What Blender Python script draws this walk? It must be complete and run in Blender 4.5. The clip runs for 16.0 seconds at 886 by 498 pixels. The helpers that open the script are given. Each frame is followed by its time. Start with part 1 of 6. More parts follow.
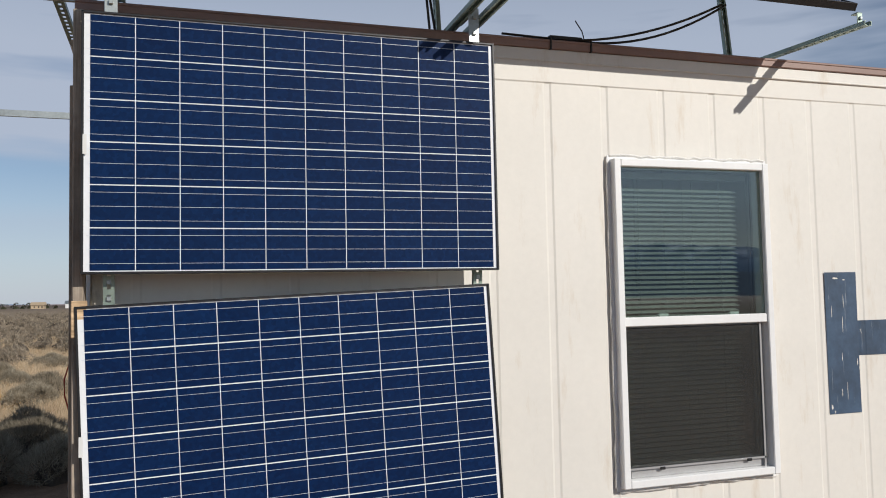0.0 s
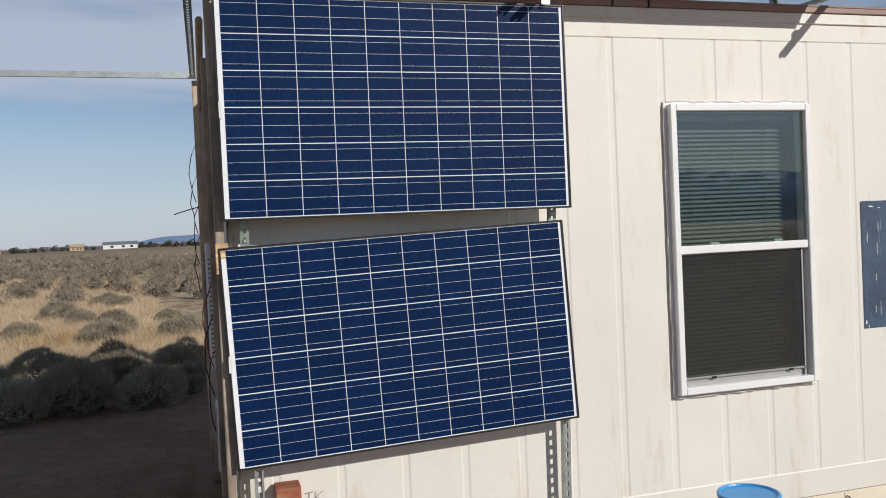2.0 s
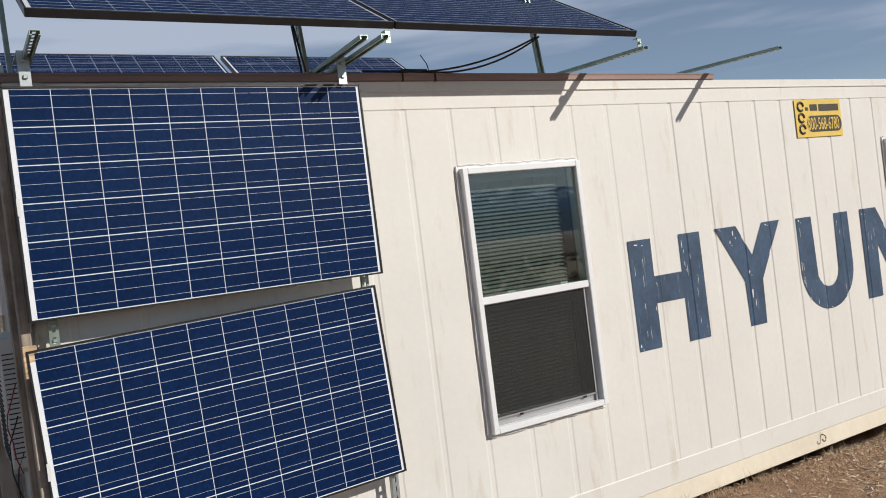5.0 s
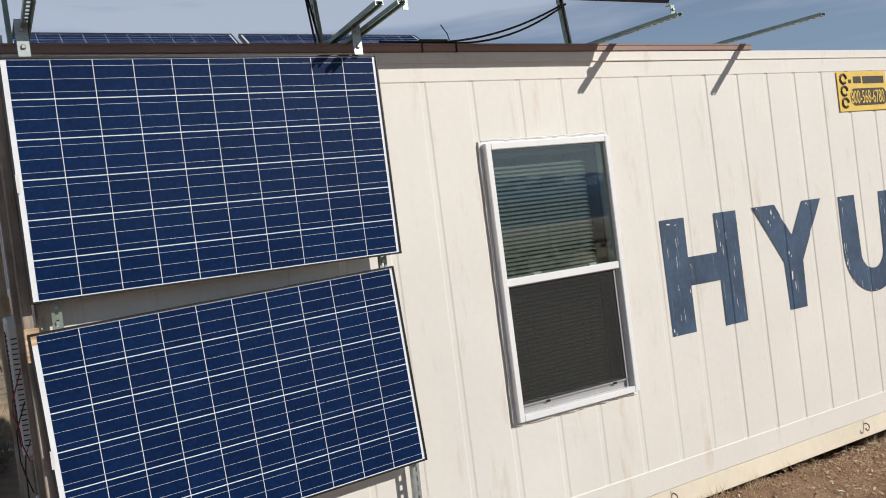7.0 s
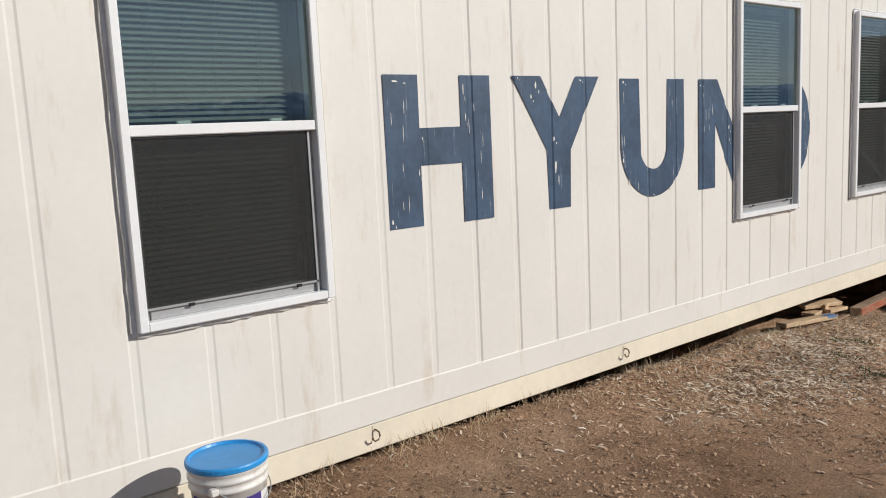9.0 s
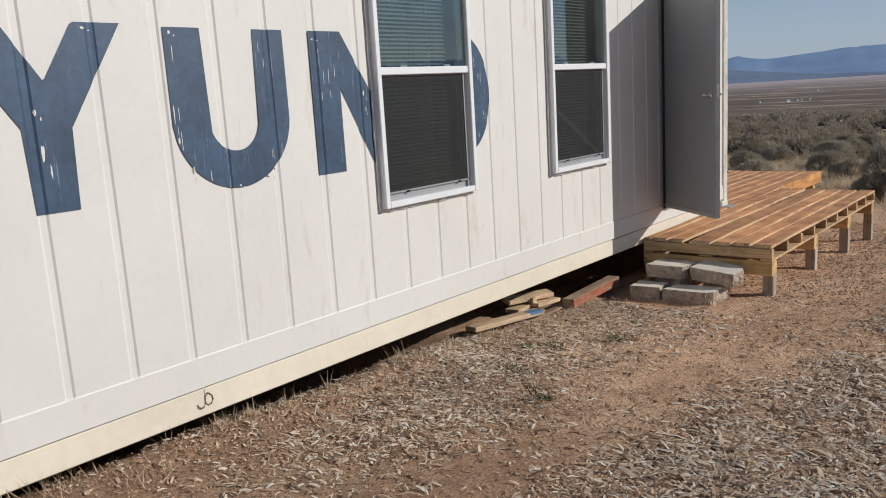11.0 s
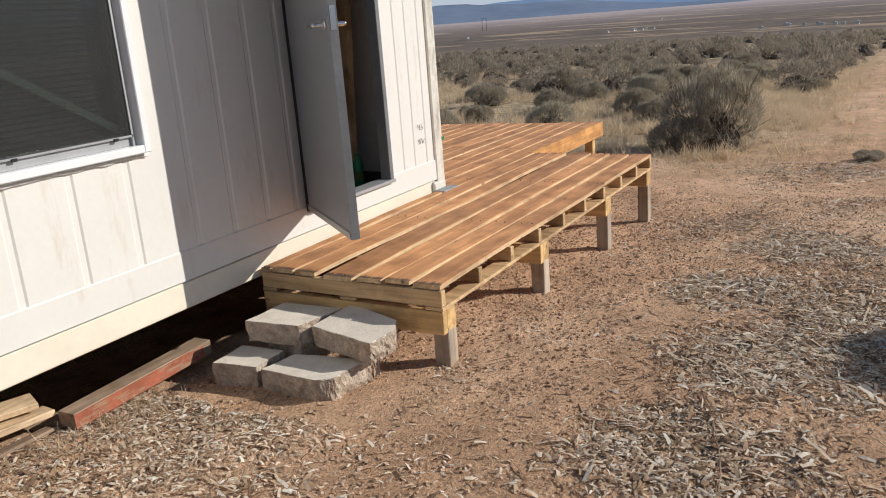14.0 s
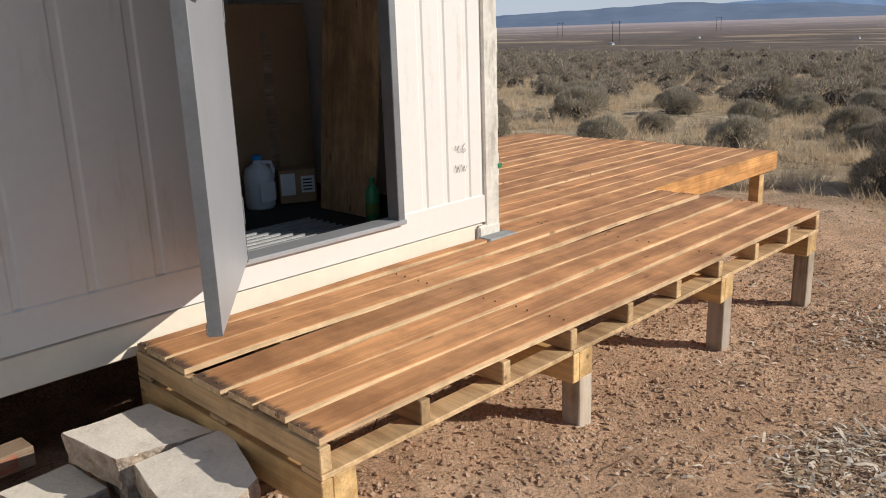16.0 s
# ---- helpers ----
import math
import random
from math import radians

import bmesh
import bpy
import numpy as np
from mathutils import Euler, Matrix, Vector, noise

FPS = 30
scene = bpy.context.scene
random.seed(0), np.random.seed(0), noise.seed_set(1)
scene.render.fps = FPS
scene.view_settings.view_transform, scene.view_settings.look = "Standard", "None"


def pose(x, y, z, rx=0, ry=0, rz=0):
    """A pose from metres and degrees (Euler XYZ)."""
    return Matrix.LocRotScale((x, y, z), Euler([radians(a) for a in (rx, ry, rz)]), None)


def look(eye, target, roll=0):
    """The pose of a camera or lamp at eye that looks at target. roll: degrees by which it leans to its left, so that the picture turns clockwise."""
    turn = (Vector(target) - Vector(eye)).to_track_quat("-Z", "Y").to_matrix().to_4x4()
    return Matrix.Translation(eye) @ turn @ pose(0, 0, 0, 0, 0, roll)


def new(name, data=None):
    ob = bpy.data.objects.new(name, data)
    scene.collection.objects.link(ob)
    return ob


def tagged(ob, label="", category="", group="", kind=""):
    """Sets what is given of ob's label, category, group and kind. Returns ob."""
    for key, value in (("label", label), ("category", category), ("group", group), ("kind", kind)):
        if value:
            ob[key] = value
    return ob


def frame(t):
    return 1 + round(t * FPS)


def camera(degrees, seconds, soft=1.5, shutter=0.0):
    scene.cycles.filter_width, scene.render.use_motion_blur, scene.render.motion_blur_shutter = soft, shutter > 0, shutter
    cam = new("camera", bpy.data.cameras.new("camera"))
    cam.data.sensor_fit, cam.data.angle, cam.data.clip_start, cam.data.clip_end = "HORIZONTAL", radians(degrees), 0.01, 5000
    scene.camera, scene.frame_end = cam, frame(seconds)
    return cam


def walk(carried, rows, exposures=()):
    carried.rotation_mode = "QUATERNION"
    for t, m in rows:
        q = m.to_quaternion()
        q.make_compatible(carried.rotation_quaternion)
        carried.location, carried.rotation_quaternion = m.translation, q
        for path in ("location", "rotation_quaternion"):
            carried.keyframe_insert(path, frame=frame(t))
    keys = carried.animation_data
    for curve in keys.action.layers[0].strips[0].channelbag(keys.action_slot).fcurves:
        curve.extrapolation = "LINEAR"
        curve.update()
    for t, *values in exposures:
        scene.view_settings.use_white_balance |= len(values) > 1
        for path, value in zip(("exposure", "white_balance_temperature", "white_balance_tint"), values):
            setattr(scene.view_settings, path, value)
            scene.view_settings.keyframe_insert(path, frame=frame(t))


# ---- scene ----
cam = camera(56.7, 16.0, soft=1.0)
PATH = [
    (0, (0.306, -3.508, 1.73), (0.933, -1.612, 1.844), -1.2),
    (0.5, (0.176, -3.759, 1.755), (0.685, -1.825, 1.751), -4.5),
    (1, (0.031, -3.92, 1.774), (0.555, -1.99, 1.739), -6.1),
    (1.5, (-0.108, -3.97, 1.761), (0.468, -2.056, 1.699), -4.9),
    (2, (-0.098, -3.936, 1.757), (0.457, -2.015, 1.71), -2.6),
    (2.5, (-0.093, -3.924, 1.716), (0.489, -2.011, 1.717), -2.1),
    (3, (-0.231, -3.919, 1.84), (0.581, -2.091, 1.851), -3.7),
    (3.5, (-0.277, -3.918, 1.943), (0.729, -2.19, 1.889), -4.6),
    (4, (-0.303, -4.034, 1.933), (0.72, -2.318, 1.838), -5.1),
    (4.5, (-0.292, -4.082, 1.948), (0.745, -2.374, 1.859), -5.9),
    (4.7, (-0.3, -4.075, 1.972), (0.737, -2.365, 1.918), -6.7),
    (6.8, (-0.202, -3.916, 1.938), (0.826, -2.201, 1.975), -7.5),
    (7, (-0.164, -3.89, 1.922), (0.809, -2.143, 1.879), -7.3),
    (7.5, (0.014, -3.706, 1.826), (1.039, -2.009, 1.559), -5.8),
    (7.9, (0.326, -3.539, 1.683), (1.386, -1.887, 1.298), -6.6),
    (8, (0.394, -3.492, 1.678), (1.446, -1.843, 1.259), -7.2),
    (8.2, (0.553, -3.385, 1.631), (1.682, -1.772, 1.281), -6.2),
    (10.3, (2.484, -3.173, 1.492), (3.792, -1.683, 1.23), -1.8),
    (10.5, (2.693, -3.22, 1.489), (4.005, -1.737, 1.209), -2.9),
    (11, (3.254, -3.302, 1.432), (4.767, -2.047, 1.064), -3.5),
    (11.5, (3.856, -3.304, 1.414), (5.517, -2.268, 1.002), -1.1),
    (12, (4.472, -3.302, 1.389), (6.104, -2.233, 0.946), -3.0),
    (12.5, (5.099, -3.223, 1.332), (6.786, -2.249, 0.88), -4.5),
    (13, (5.701, -3.181, 1.288), (7.397, -2.229, 0.819), -4.3),
    (13.5, (6.305, -3.101, 1.304), (7.965, -2.108, 0.796), -5.4),
    (14, (6.83, -3.097, 1.292), (8.489, -2.12, 0.752), -4.4),
    (14.5, (7.397, -3.106, 1.286), (8.971, -1.975, 0.793), -3.1),
    (15, (7.924, -3.096, 1.216), (9.527, -2.015, 0.703), 0.8),
    (15.5, (8.449, -3.045, 1.205), (9.941, -1.829, 0.663), -1.3),
    (16, (8.839, -2.915, 1.176), (10.201, -1.549, 0.647), -2.0),
]
walk(cam, [(t, look(eye, target, roll)) for t, eye, target, roll in PATH],
     exposures=((0.0, -0.15, 6500, 10), (8.2, -0.14, 6500, 10), (10.3, -0.24, 6250, 10), (11.1, -0.23, 6250, 10), (11.5, -0.05, 6260, 10), (12.1, 0.06, 6280, 10), (14.0, 0.12, 6420, 10), (16.0, 0.12, 6500, 10)))

# ---- world, sun and exposure ----
SUN_WAY = Vector((-0.478, 0.755, -0.455)).normalized()
world = bpy.data.worlds.new("world")
scene.world = world
world.use_nodes = True
wn, wl = world.node_tree.nodes, world.node_tree.links
wn.clear()
w_out = wn.new("ShaderNodeOutputWorld")
w_bg = wn.new("ShaderNodeBackground")
w_bg.inputs["Strength"].default_value = 0.086
sky = wn.new("ShaderNodeTexSky")
sky.sky_type = "NISHITA"
sky.sun_disc = False
sky.sun_elevation = math.asin(-SUN_WAY.z)
sky.sun_rotation = math.atan2(-SUN_WAY.x, -SUN_WAY.y)
sky.altitude = 2200
sky.dust_density = 0.6
sky.air_density = 1.0
# a thin grey veil of high cloud, drawn out along the horizon
w_tc = wn.new("ShaderNodeTexCoord")
w_map = wn.new("ShaderNodeMapping")
w_map.inputs["Scale"].default_value = (1.1, 1.1, 9.0)
w_noise = wn.new("ShaderNodeTexNoise")
w_noise.inputs["Scale"].default_value = 1.6
w_noise.inputs["Detail"].default_value = 5.0
w_noise.inputs["Roughness"].default_value = 0.5
w_ramp = wn.new("ShaderNodeValToRGB")
w_ramp.color_ramp.elements[0].position = 0.40
w_ramp.color_ramp.elements[0].color = (0.22, 0.22, 0.22, 1)
w_ramp.color_ramp.elements[1].position = 0.54
w_ramp.color_ramp.elements[1].color = (0.95, 0.95, 0.95, 1)
w_mix = wn.new("ShaderNodeMix")
w_mix.data_type = "RGBA"
w_side = wn.new("ShaderNodeMix")
w_side.data_type = "RGBA"
w_side.inputs["A"].default_value, w_side.inputs["B"].default_value = (4.1, 4.95, 6.5, 1), (5.6, 6.4, 7.9, 1)
wl.new(w_side.outputs["Result"], w_mix.inputs["B"])
wl.new(w_tc.outputs["Generated"], w_map.inputs["Vector"])
wl.new(w_map.outputs["Vector"], w_noise.inputs["Vector"])
wl.new(w_noise.outputs["Fac"], w_ramp.inputs["Fac"])
w_sep = wn.new("ShaderNodeSeparateXYZ")
wl.new(w_tc.outputs["Generated"], w_sep.inputs["Vector"])
wl.new(w_sep.outputs["Y"], w_side.inputs["Factor"])
# the veil lies in layers: haze low down, a clear blue gap, cloud above, thin towards the zenith
w_thin = wn.new("ShaderNodeValToRGB")
w_thin.color_ramp.elements[0].position, w_thin.color_ramp.elements[0].color = 0.09, (0.62, 0.62, 0.62, 1)
w_thin.color_ramp.elements[1].position, w_thin.color_ramp.elements[1].color = 0.58, (0.08, 0.08, 0.08, 1)
for at, v in ((0.118, 0.22), (0.135, 0.28), (0.165, 1.0), (0.28, 1.0)):
    w_thin.color_ramp.elements.new(at).color = (v, v, v, 1)
wl.new(w_sep.outputs["Z"], w_thin.inputs["Fac"])
w_mul = wn.new("ShaderNodeMath")
w_mul.operation = "MULTIPLY"
wl.new(w_ramp.outputs["Color"], w_mul.inputs[0])
wl.new(w_thin.outputs["Color"], w_mul.inputs[1])
# paler haze low over the horizon
w_low = wn.new("ShaderNodeMapRange")
w_low.inputs["From Min"].default_value, w_low.inputs["From Max"].default_value = 0.0, 0.17
w_low.inputs["To Min"].default_value, w_low.inputs["To Max"].default_value = 0.85, 0.0
wl.new(w_sep.outputs["Z"], w_low.inputs["Value"])
w_max = wn.new("ShaderNodeMath")
w_max.operation = "MAXIMUM"
wl.new(w_mul.outputs["Value"], w_max.inputs[0])
wl.new(w_low.outputs["Result"], w_max.inputs[1])
wl.new(w_max.outputs["Value"], w_mix.inputs["Factor"])
wl.new(sky.outputs["Color"], w_mix.inputs["A"])
wl.new(w_mix.outputs["Result"], w_bg.inputs["Color"])
wl.new(w_bg.outputs["Background"], w_out.inputs["Surface"])

sun = new("sun", bpy.data.lights.new("sun", "SUN"))
sun.data.energy, sun.data.angle, sun.data.color = 4.2, radians(0.5), (1.0, 0.955, 0.885)
sun.matrix_world = look((8, -12, 9), Vector((8, -12, 9)) + SUN_WAY)


# ---- materials ----
def nodes_of(name):
    m = bpy.data.materials.new(name)
    m.use_nodes = True
    n, l = m.node_tree.nodes, m.node_tree.links
    return m, n, l, n["Principled BSDF"]


def rgb(c, k=1.0):
    return (c[0] * k, c[1] * k, c[2] * k, 1)


def noise_node(n, l, pos, scale, detail=4.0, rough=0.6, stretch=None):
    t = n.new("ShaderNodeTexNoise")
    t.inputs["Scale"].default_value = scale
    t.inputs["Detail"].default_value = detail
    t.inputs["Roughness"].default_value = rough
    if stretch:
        mp = n.new("ShaderNodeMapping")
        mp.inputs["Scale"].default_value = stretch
        l.new(pos, mp.inputs["Vector"])
        pos = mp.outputs["Vector"]
    l.new(pos, t.inputs["Vector"])
    return t.outputs["Fac"]


def ramp_node(n, l, fac, stops):
    r = n.new("ShaderNodeValToRGB")
    while len(r.color_ramp.elements) < len(stops):
        r.color_ramp.elements.new(0.5)
    for e, (p, c) in zip(r.color_ramp.elements, stops):
        e.position, e.color = p, (c if len(c) == 4 else (*c, 1))
    l.new(fac, r.inputs["Fac"])
    return r.outputs["Color"]


def mix_node(n, l, fac, a, b, mode="MIX"):
    x = n.new("ShaderNodeMix")
    x.data_type, x.blend_type = "RGBA", mode
    for sock, v in (("Factor", fac), ("A", a), ("B", b)):
        if isinstance(v, (int, float, tuple)):
            x.inputs[sock].default_value = v
        else:
            l.new(v, x.inputs[sock])
    return x.outputs["Result"]


def bump_node(n, l, bsdf, fac, strength, distance):
    b = n.new("ShaderNodeBump")
    b.inputs["Strength"].default_value = strength
    b.inputs["Distance"].default_value = distance
    l.new(fac, b.inputs["Height"])
    l.new(b.outputs["Normal"], bsdf.inputs["Normal"])


def surface(name, color, rough=0.6, metal=0.0, var=0.2, scale=3.0, fine=40.0, bump=0.15, dist=0.004,
            stain=None, stain_at=(0.62, 0.75), stain_scale=4.0, stain_stretch=None, grain=None, rnd=0.0, coat=0.0):
    """A surface with coarse and fine variation, optional stains, optional stretched grain, in world metres."""
    m, n, l, b = nodes_of(name)
    pos = n.new("ShaderNodeNewGeometry").outputs["Position"]
    big = noise_node(n, l, pos, scale)
    small = noise_node(n, l, pos, fine, 6.0, 0.65, grain)
    col = ramp_node(n, l, big, [(0.3, rgb(color, 1 - var)), (0.7, rgb(color, 1 + var * 0.6))])
    tone = ramp_node(n, l, small, [(0.3, (1 - var, 1 - var, 1 - var)), (0.7, (1, 1, 1))])
    col = mix_node(n, l, 1.0, col, tone, "MULTIPLY")
    if stain:
        s = noise_node(n, l, pos, stain_scale, 7.0, 0.7, stain_stretch)
        mask = ramp_node(n, l, s, [(stain_at[0], (0, 0, 0)), (stain_at[1], (1, 1, 1))])
        col = mix_node(n, l, mask, col, rgb(stain))
    if rnd:
        info = n.new("ShaderNodeObjectInfo")
        tint = ramp_node(n, l, info.outputs["Random"], [(0, (1 - rnd, 1 - rnd, 1 - rnd)), (1, (1, 1, 1))])
        col = mix_node(n, l, 1.0, col, tint, "MULTIPLY")
    l.new(col, b.inputs["Base Color"])
    b.inputs["Roughness"].default_value = rough
    b.inputs["Metallic"].default_value = metal
    if coat:
        b.inputs["Coat Weight"].default_value = coat
        b.inputs["Coat Roughness"].default_value = 0.06
    if bump:
        bump_node(n, l, b, small, bump, dist)
    return m


def wood(name, color, dark, along="x", rnd=0.25, grey=None, grey_at=(0.5, 0.75), rough=0.68, line=0.52, burnt=None):
    """Sawn timber with grain along one axis, streaks, knots and a tone of its own for each board."""
    m, n, l, b = nodes_of(name)
    pos = n.new("ShaderNodeNewGeometry").outputs["Position"]
    info = n.new("ShaderNodeObjectInfo")
    shift = n.new("ShaderNodeVectorMath")
    shift.operation = "MULTIPLY_ADD"
    l.new(info.outputs["Random"], shift.inputs[0])
    shift.inputs[1].default_value = (31, 17, 23)
    l.new(pos, shift.inputs[2])
    p = shift.outputs["Vector"]
    k = {"x": (1, 0, 0), "y": (0, 1, 0), "z": (0, 0, 1)}[along]
    st = lambda lo, hi: tuple(lo if q else hi for q in k)
    fine = noise_node(n, l, p, 1.0, 8, 0.7, st(2.2, 85.0))
    broad = noise_node(n, l, p, 1.0, 5, 0.6, st(1.1, 14.0))
    blot = noise_node(n, l, p, 4.0, 5, 0.65)
    col = ramp_node(n, l, broad, [(0.32, rgb(dark)), (0.50, rgb(color, 0.86)), (0.68, rgb(color, 1.14))])
    tone = ramp_node(n, l, fine, [(0.30, (line, line * 0.96, line * 0.92)), (0.50, (0.90, 0.90, 0.90)), (0.68, (1.06, 1.05, 1.04))])
    col = mix_node(n, l, 1.0, col, tone, "MULTIPLY")
    soil = ramp_node(n, l, blot, [(0.36, (0.66, 0.63, 0.60)), (0.56, (1, 1, 1))])
    col = mix_node(n, l, 1.0, col, soil, "MULTIPLY")
    v = n.new("ShaderNodeTexVoronoi")
    v.inputs["Scale"].default_value = 1.0
    mp = n.new("ShaderNodeMapping")
    mp.inputs["Scale"].default_value = st(3.2, 8.0)
    l.new(p, mp.inputs["Vector"])
    l.new(mp.outputs["Vector"], v.inputs["Vector"])
    knot = ramp_node(n, l, v.outputs["Distance"], [(0.05, (0.30, 0.24, 0.20)), (0.11, (1, 1, 1))])
    col = mix_node(n, l, 0.8, col, knot, "MULTIPLY")
    if grey:
        gm = ramp_node(n, l, noise_node(n, l, p, 2.4, 6, 0.65), [(grey_at[0], (0, 0, 0)), (grey_at[1], (1, 1, 1))])
        col = mix_node(n, l, gm, col, rgb(grey))
    tint = ramp_node(n, l, info.outputs["Random"], [(0, (1 - rnd, 1 - rnd, 1 - rnd)), (1, (1, 1, 1))])
    col = mix_node(n, l, 1.0, col, tint, "MULTIPLY")
    if burnt:
        # weathered black sawn ends
        sep = n.new("ShaderNodeSeparateXYZ")
        l.new(pos, sep.inputs["Vector"])
        ragged = n.new("ShaderNodeMath")
        ragged.operation = "MULTIPLY_ADD"
        l.new(noise_node(n, l, p, 1.0, 6, 0.7, (9.0, 38.0, 9.0)), ragged.inputs[0])
        ragged.inputs[1].default_value = -0.10
        l.new(sep.outputs["X"], ragged.inputs[2])
        end = n.new("ShaderNodeMapRange")
        end.inputs["From Min"].default_value, end.inputs["From Max"].default_value = burnt - 0.065, burnt - 0.040
        end.inputs["To Min"].default_value, end.inputs["To Max"].default_value = 0.85, 0.0
        l.new(ragged.outputs["Value"], end.inputs["Value"])
        col = mix_node(n, l, end.outputs["Result"], col, (0.05, 0.034, 0.024, 1))
    l.new(col, b.inputs["Base Color"])
    b.inputs["Roughness"].default_value = rough
    bump_node(n, l, b, fine, 0.5, 0.004)
    return m


CREAM = (0.725, 0.695, 0.637)
m_wall = surface("cream_wall_paint", CREAM, 0.55, 0, 0.045, 1.3, 25, 0.08, 0.002, stain=(0.52, 0.42, 0.30), stain_at=(0.57, 0.84), stain_scale=4.0, stain_stretch=(1.5, 1.5, 0.32))
m_rail = surface("cream_rail_paint", (0.80, 0.72, 0.575), 0.5, 0, 0.08, 2.0, 18, 0.12, 0.003, stain=(0.42, 0.25, 0.13), stain_at=(0.68, 0.80), stain_scale=6.0)
m_post = surface("worn_corner_paint", (0.70, 0.66, 0.57), 0.6, 0, 0.18, 5.0, 30, 0.25, 0.004, stain=(0.35, 0.31, 0.26), stain_at=(0.52, 0.66), stain_scale=9.0, stain_stretch=(1, 1, 0.3))
m_vinyl = surface("white_vinyl", (0.80, 0.80, 0.79), 0.35, 0, 0.05, 4, 50, 0.03, 0.001, stain=(0.5, 0.47, 0.42), stain_at=(0.72, 0.82), stain_scale=14)
m_caulk = surface("white_caulk", (0.78, 0.76, 0.72), 0.6, 0, 0.12, 30, 120, 0.5, 0.004)
m_sash = surface("grey_sash_aluminium", (0.42, 0.42, 0.42), 0.4, 0.3, 0.1, 6, 60, 0.03, 0.001)
m_blind = surface("pale_blind_slat", (0.30, 0.30, 0.285), 0.5, 0, 0.1, 5, 40, 0.02, 0.001)
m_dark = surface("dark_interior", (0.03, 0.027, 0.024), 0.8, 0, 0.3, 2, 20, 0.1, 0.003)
m_black = surface("black_plastic", (0.016, 0.016, 0.017), 0.4, 0, 0.2, 8, 60, 0.05, 0.001)
m_cable = surface("black_cable", (0.012, 0.012, 0.012), 0.5, 0, 0.2, 8, 60, 0.02, 0.001)
m_red = surface("red_wire", (0.35, 0.03, 0.02), 0.45, 0, 0.15, 8, 60, 0.02, 0.001)
m_alu = surface("silver_aluminium", (0.52, 0.52, 0.51), 0.42, 0.7, 0.07, 5, 90, 0.05, 0.001)
m_alu_dark = surface("black_anodised_frame", (0.03, 0.03, 0.032), 0.4, 0.4, 0.2, 6, 80, 0.04, 0.001)
m_back = surface("white_backsheet", (0.84, 0.86, 0.88), 0.25, 0, 0.04, 5, 60, 0, 0.001, coat=0.5)
m_busbar = surface("silver_busbar", (0.74, 0.78, 0.84), 0.3, 0.2, 0.04, 5, 60, 0, 0.001)
m_zinc = surface("galvanised_steel", (0.50, 0.54, 0.53), 0.42, 0.7, 0.18, 12, 60, 0.08, 0.001)
m_zinc_green = surface("green_zinc_strut", (0.34, 0.42, 0.36), 0.42, 0.6, 0.2, 10, 60, 0.08, 0.001)
m_brown = surface("brown_edge_board", (0.30, 0.19, 0.155), 0.5, 0, 0.15, 3, 30, 0.1, 0.002, grain=(1, 12, 12))
m_oldwood = wood("weathered_grey_board", (0.56, 0.47, 0.37), (0.28, 0.23, 0.18), "z", 0.2, (0.16, 0.13, 0.105), (0.5, 0.7))
m_deck = wood("stained_pallet_board", (0.88, 0.415, 0.165), (0.66, 0.29, 0.11), "x", 0.28, line=0.74, burnt=10.10)
m_rawedge = wood("raw_board_edge", (0.95, 0.67, 0.38), (0.62, 0.40, 0.22), "x", 0.15)
m_stringer = wood("pale_pallet_stringer", (0.82, 0.55, 0.28), (0.52, 0.32, 0.15), "y", 0.22, (0.36, 0.25, 0.15), (0.60, 0.80), line=0.64)
m_beam = wood("yellow_pine_beam", (0.84, 0.54, 0.23), (0.56, 0.33, 0.12), "y", 0.18, line=0.66)
m_fascia = wood("orange_stained_fascia", (0.85, 0.42, 0.13), (0.60, 0.26, 0.07), "x", 0.1)
m_leg = wood("grey_timber_leg", (0.66, 0.51, 0.36), (0.42, 0.32, 0.22), "z", 0.22, (0.52, 0.45, 0.37), (0.45, 0.7))
m_aggregate = surface("broken_concrete_edge", (0.64, 0.52, 0.40), 0.95, 0, 0.35, 14, 90, 0.9, 0.010, stain=(0.30, 0.21, 0.14), stain_at=(0.48, 0.66), stain_scale=16)
m_pad = surface("grey_concrete_pad", (0.34, 0.345, 0.33), 0.9, 0, 0.2, 8, 60, 0.4, 0.005)
m_concrete = surface("broken_concrete", (0.80, 0.71, 0.59), 0.85, 0, 0.16, 6, 70, 0.5, 0.006, stain=(0.35, 0.27, 0.2), stain_at=(0.6, 0.8), stain_scale=7)
m_scrap = wood("scrap_pine", (0.86, 0.62, 0.38), (0.56, 0.37, 0.21), "x", 0.25)
m_redwood = surface("faded_red_paint", (0.42, 0.12, 0.06), 0.7, 0, 0.3, 6, 40, 0.3, 0.003, stain=(0.33, 0.2, 0.12), stain_at=(0.5, 0.62), stain_scale=14, stain_stretch=(0.6, 3, 3))
m_plank = wood("grey_brown_plank", (0.50, 0.35, 0.23), (0.28, 0.19, 0.125), "x", 0.25)
m_bluepaint = surface("blue_spray_paint", (0.13, 0.24, 0.42), 0.6, 0, 0.3, 9, 50, 0.2, 0.002)
m_doorgrey = surface("grey_door_paint", (0.33, 0.335, 0.345), 0.42, 0.1, 0.07, 3, 60, 0.06, 0.001, stain=(0.27, 0.27, 0.27), stain_at=(0.68, 0.8), stain_scale=8)
m_dooredge = surface("dark_door_edge", (0.20, 0.205, 0.21), 0.45, 0.2, 0.15, 6, 60, 0.1, 0.001)
